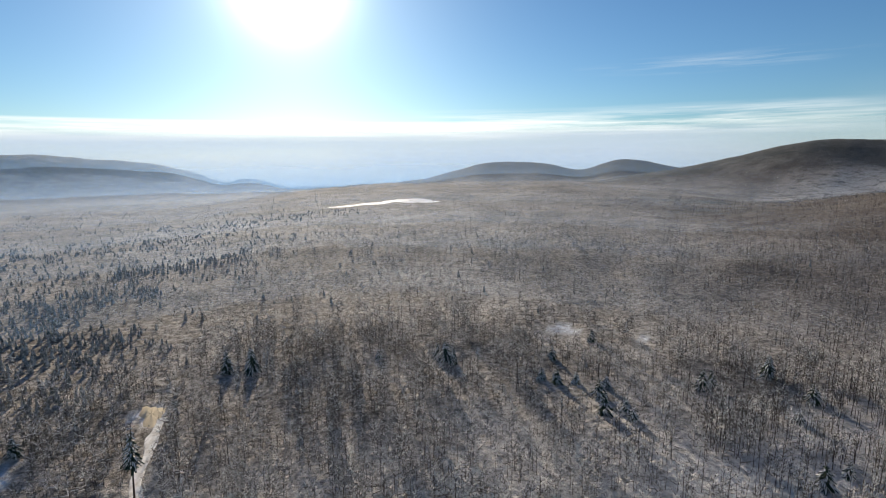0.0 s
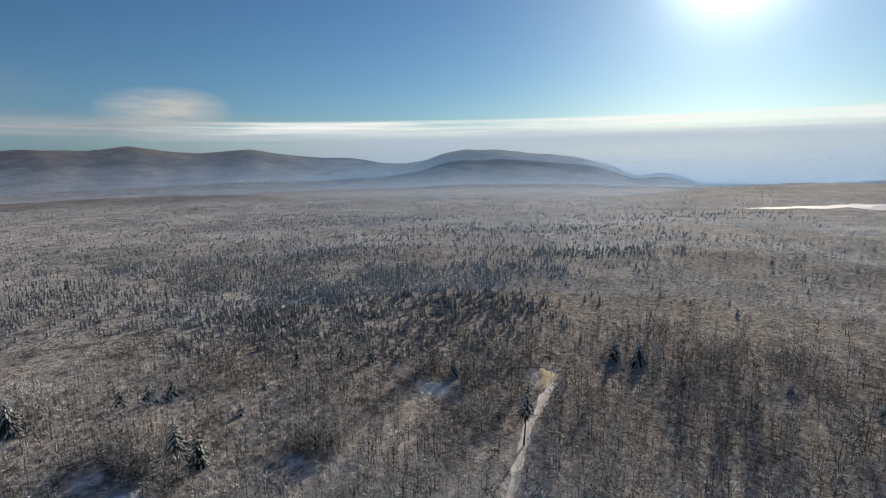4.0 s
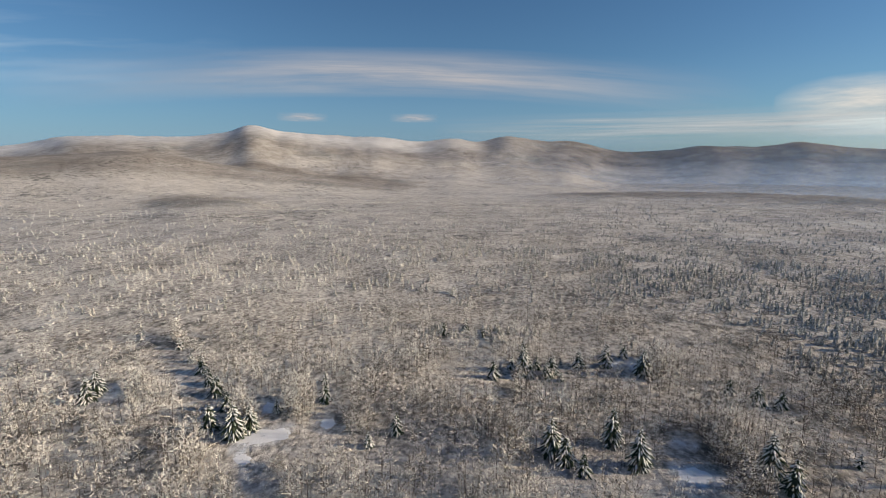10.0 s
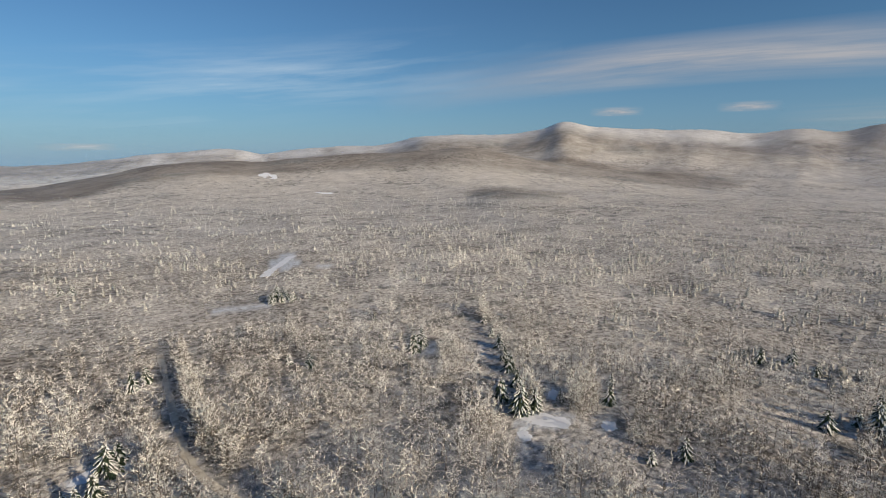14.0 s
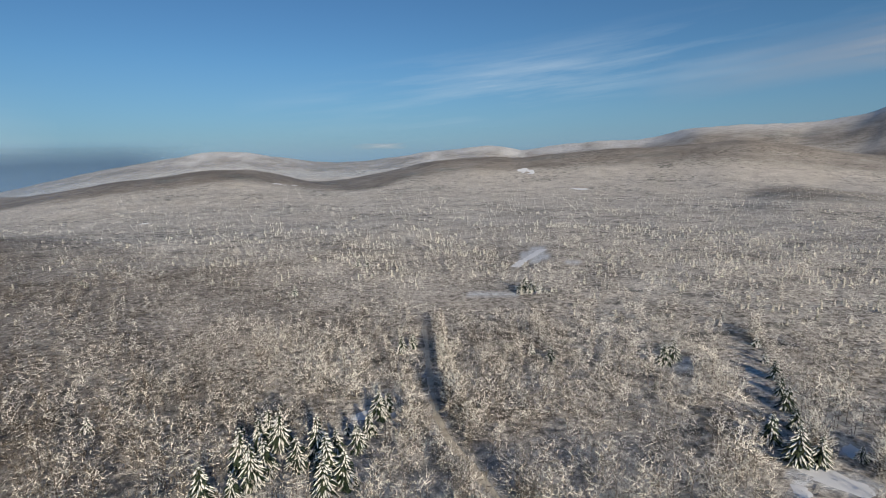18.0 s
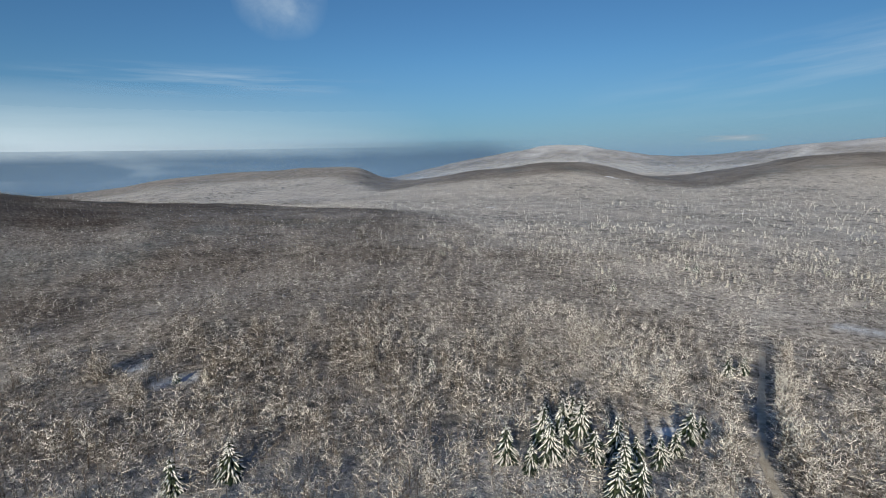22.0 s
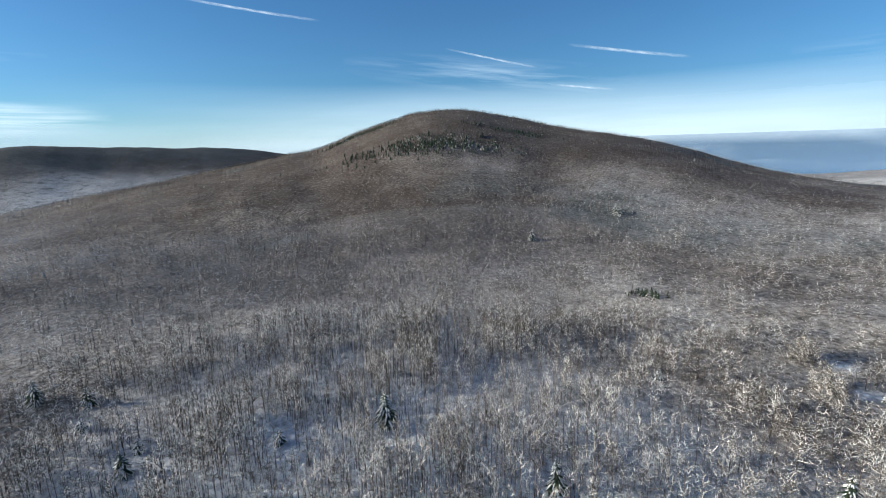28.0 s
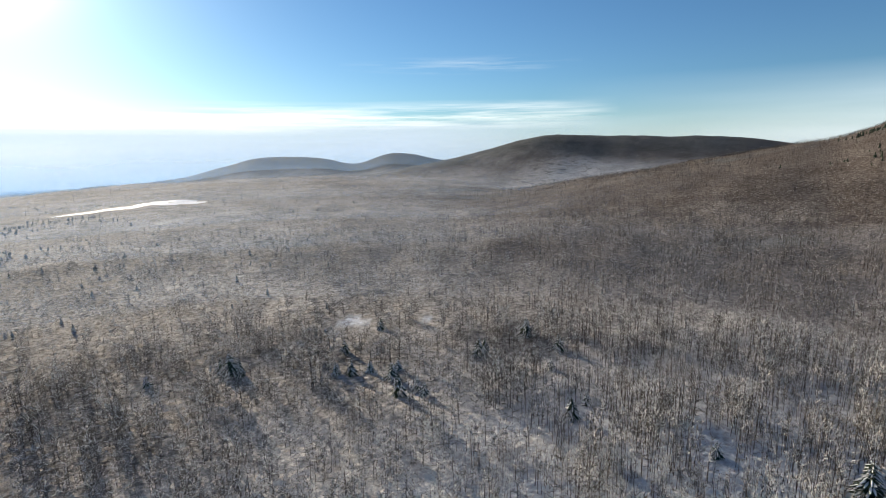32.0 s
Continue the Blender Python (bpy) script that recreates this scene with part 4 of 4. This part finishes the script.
for az, el, wide, deep, s in ((9.5, -5.45, 46, 26, 1), (3.6, -5.1, 40, 34, 2), (163.9, -2.2, 26, 60, 3), (158.0, -4.2, 30, 18, 4), (-169.3, -3.05, 38, 14, 5), 
                              (178.8, -6.4, 10, 5, 8), (132.6, -29.2, 8.0, 4.8, 9), (135.0, -31.0, 2.6, 2.6, 10), (125.2, -29.0, 3.0, 2.8, 11), (131.5, -26.6, 2.4, 5.0, 15), (82.0, -31.6, 4.5, 3.5, 12), (-155.7, -6.2, 8, 3, 13), (-177.5, -28.9, 6, 4, 14)):
    r = spot(az, el)
    snow_patch(az, r, wide, deep, s, "open snow-covered clearing between bare woods", 0.12 if r < 500 else 0.8)


# ---- clouds and haze sheets ----
def sheet(name, label, az0, az1, el0, el1, mat, arch=0.0, tilt=0.0, dist=4850.0, rows=10):
    """A patch of cloud high and far off, between two headings and two heights in degrees; arch lifts its middle, tilt its far end."""
    n = max(12, int(abs(az1 - az0) / 1.5))
    v, uv = [], []
    for i in range(rows + 1):
        for j in range(n + 1):
            s, t = j / n, i / rows
            el = el0 + (el1 - el0) * t + arch * (1 - (2 * s - 1) ** 2) + tilt * (s - 0.5)
            x, y = at(az0 + (az1 - az0) * s, math.cos(radians(el)))
            d = dist - 60 * math.sin(3.14 * t)
            v.append((x * d, y * d, EYE + math.sin(radians(el)) * d))
            uv.append((s, t))
    f = [(i * (n + 1) + j, i * (n + 1) + j + 1, (i + 1) * (n + 1) + j + 1, (i + 1) * (n + 1) + j) for i in range(rows) for j in range(n)]
    ob = new(name, mesh_from(name, v, np.array(f), [mat], uvs=uv, smooth=True))
    return tagged(ob, label, "cloud", kind="structure")


BAND = cloud_material("cloud_band_bright", (1.0, 0.98, 0.95), 1.0, 0.75, 6, 5, 0.12, 3.0, top=0.12, base=0.6)
STREAK = cloud_material("cloud_streaks", (1.0, 0.98, 0.95), 1.0, 0.45, 4, 6, 0.2, 3.4, top=0.5, base=0.4)
THIN = cloud_material("cloud_haze_layer", (0.72, 0.81, 0.95), 0.70, 0.95, 3, 3, 0.2, 0.8, top=0.12, base=0.02, most=0.92)
PINK = cloud_material("cloud_long_band", (0.80, 0.75, 0.77), 0.54, 0.72, 3.0, 4.0, 0.35, 2.6, top=0.45, base=0.35, most=0.85)
SHELF = cloud_material("cloud_shelf", (0.74, 0.76, 0.80), 0.55, 0.5, 2.5, 6.0, 0.3, 3.0)
LENS = cloud_material("cloud_cap", (0.90, 0.86, 0.82), 0.66, 0.80, 2.0, 5.0, 0.75, 2.2, oval=True)
BANK = cloud_material("cloud_bank_far", (0.21, 0.33, 0.50), 0.40, 1.0, 7, 3.0, 0.1, 1.6, top=0.3, base=0.02)
PALE = cloud_material("cloud_pale", (0.86, 0.92, 0.98), 0.92, 0.95, 3, 3, 0.3, 0.8, top=0.6, base=0.02, most=0.8)
CIRRUS = cloud_material("cloud_cirrus", (0.80, 0.90, 1.0), 0.7, 0.2, 3, 5, 0.8, 3.0, oval=True, most=0.5)
TRAIL = cloud_material("contrail", (0.95, 0.97, 1.0), 0.75, 0.6, 14, 1.0, 0.3, 2.5, most=0.6)
PUFF = cloud_material("cloud_thin_cap", (0.80, 0.90, 1.0), 0.7, 0.7, 2, 2, 0.6, 3.0, oval=True, most=0.4)
# emissive sheet added to give the low sky a blue haze tint
HAZE_GLOW = cloud_material("horizon_haze_glow", (0.28, 0.50, 0.86), 0.55, 1.0, 2, 2, 0.2, 0.3, top=0.85, base=0.02, most=0.75)
sheet("backdrop_haze_glow", "glowing blue sheet that tints the low sky like haze", 268, 60, -4.0, 10.0, HAZE_GLOW, dist=4890)
sheet("backdrop_cloud_band", "long bright stratus band under the low sun", 77, -14, 1.3, 3.6, BAND, 0.2)
sheet("backdrop_cloud_layer", "thin grey cloud layer above the horizon", 80, -50, -4.0, 3.0, THIN, dist=4875)
sheet("backdrop_cloud_streaks", "bright white cloud streaks", 9, -44, 1.6, 5.0, STREAK)
sheet("backdrop_cloud_streaks", "bright white cloud streaks", -14, -40, 7.5, 9.5, CIRRUS)
sheet("backdrop_cloud_long", "long pinkish-grey arched cloud", 152, 80, 2.8, 8.2, PINK, 3.4, -0.6)
sheet("backdrop_cloud_cap", "rounded lens cloud over the mountains", 78.5, 66.5, 2.4, 6.9, LENS)
sheet("backdrop_cloud_shelf", "flat grey cloud shelf above the mountains", 112, 58, 1.0, 4.6, SHELF, dist=4865)
sheet("backdrop_cloud_bank", "blue-grey cloud bank on the horizon", -92, -162, -4.5, 1.75, BANK)
sheet("backdrop_cloud_pale", "pale veil of cloud low over the hills", -36, -150, -3.0, 7.0, PALE, dist=4875)
sheet("backdrop_cloud_small", "small pinkish cloud puff", 129, 123.5, 3.6, 4.7, PINK)
sheet("backdrop_cloud_small", "small pinkish cloud puff", 117, 111.5, 3.6, 4.7, PINK)
sheet("backdrop_cloud_small", "small grey cloud puff", -176.5, -183, 0.5, 1.3, SHELF)
sheet("backdrop_cirrus", "thin cirrus wisp", -110, -144, 5.8, 9.2, CIRRUS)
sheet("backdrop_cirrus", "thin cirrus wisp", -129, -138.5, 11.5, 20.0, PUFF)
sheet("backdrop_cirrus", "thin cirrus wisp", -66, -98, 5.5, 9.5, CIRRUS, 0, -3.0)
sheet("backdrop_cirrus", "thin cirrus wisp", -165, -228, 3.0, 12.0, CIRRUS, 0, 6.0)
sheet("backdrop_contrail", "short white condensation trail", -90, -102, 8.95, 9.3, TRAIL, 0, -2.1, rows=4)
sheet("backdrop_contrail", "short white condensation trail", -77, -87, 9.1, 9.35, TRAIL, 0, -2.3, rows=4)
sheet("backdrop_contrail", "short white condensation trail", -88, -95, 5.8, 6.05, TRAIL, 0, -0.9, rows=4)
sheet("backdrop_contrail", "short white condensation trail", -50, -64, 13.6, 13.9, TRAIL, 0, -1.4, rows=4)


def veil(name, dist, low, high, mat):
    n, rows = 120, 6
    v, uv = [], []
    for i in range(rows + 1):
        for j in range(n + 1):
            a = 360.0 * j / n
            d = dist * (1 + 0.05 * math.sin(radians(3 * a)))
            x, y = at(a, d)
            v.append((x, y, low + (high - low) * i / rows))
            uv.append((j / n, i / rows))
    f = [(i * (n + 1) + j, i * (n + 1) + j + 1, (i + 1) * (n + 1) + j + 1, (i + 1) * (n + 1) + j) for i in range(rows) for j in range(n)]
    ob = new(name, mesh_from(name, v, np.array(f), [mat], uvs=uv, smooth=True))
    tagged(ob, "upright blue-tinted sheet standing in for distance haze", "mist", kind="structure")


# rings of blue-tinted sheet added round the eye to imitate distance haze
RING_TINT = (0.37, 0.62, 1.0)
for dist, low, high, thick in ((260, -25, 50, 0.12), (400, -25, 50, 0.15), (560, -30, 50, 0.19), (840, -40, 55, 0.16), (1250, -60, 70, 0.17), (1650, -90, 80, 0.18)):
    veil("backdrop_haze_ring", dist, low, high, veil_material("haze_ring_thin", thick, RING_TINT))
veil("backdrop_haze_ring_middle", 2480, -150, 150, veil_material("haze_ring_middle", 0.5, RING_TINT))
veil("backdrop_haze_ring_far", 3150, -180, 230, veil_material("haze_ring_far", 0.75, RING_TINT))
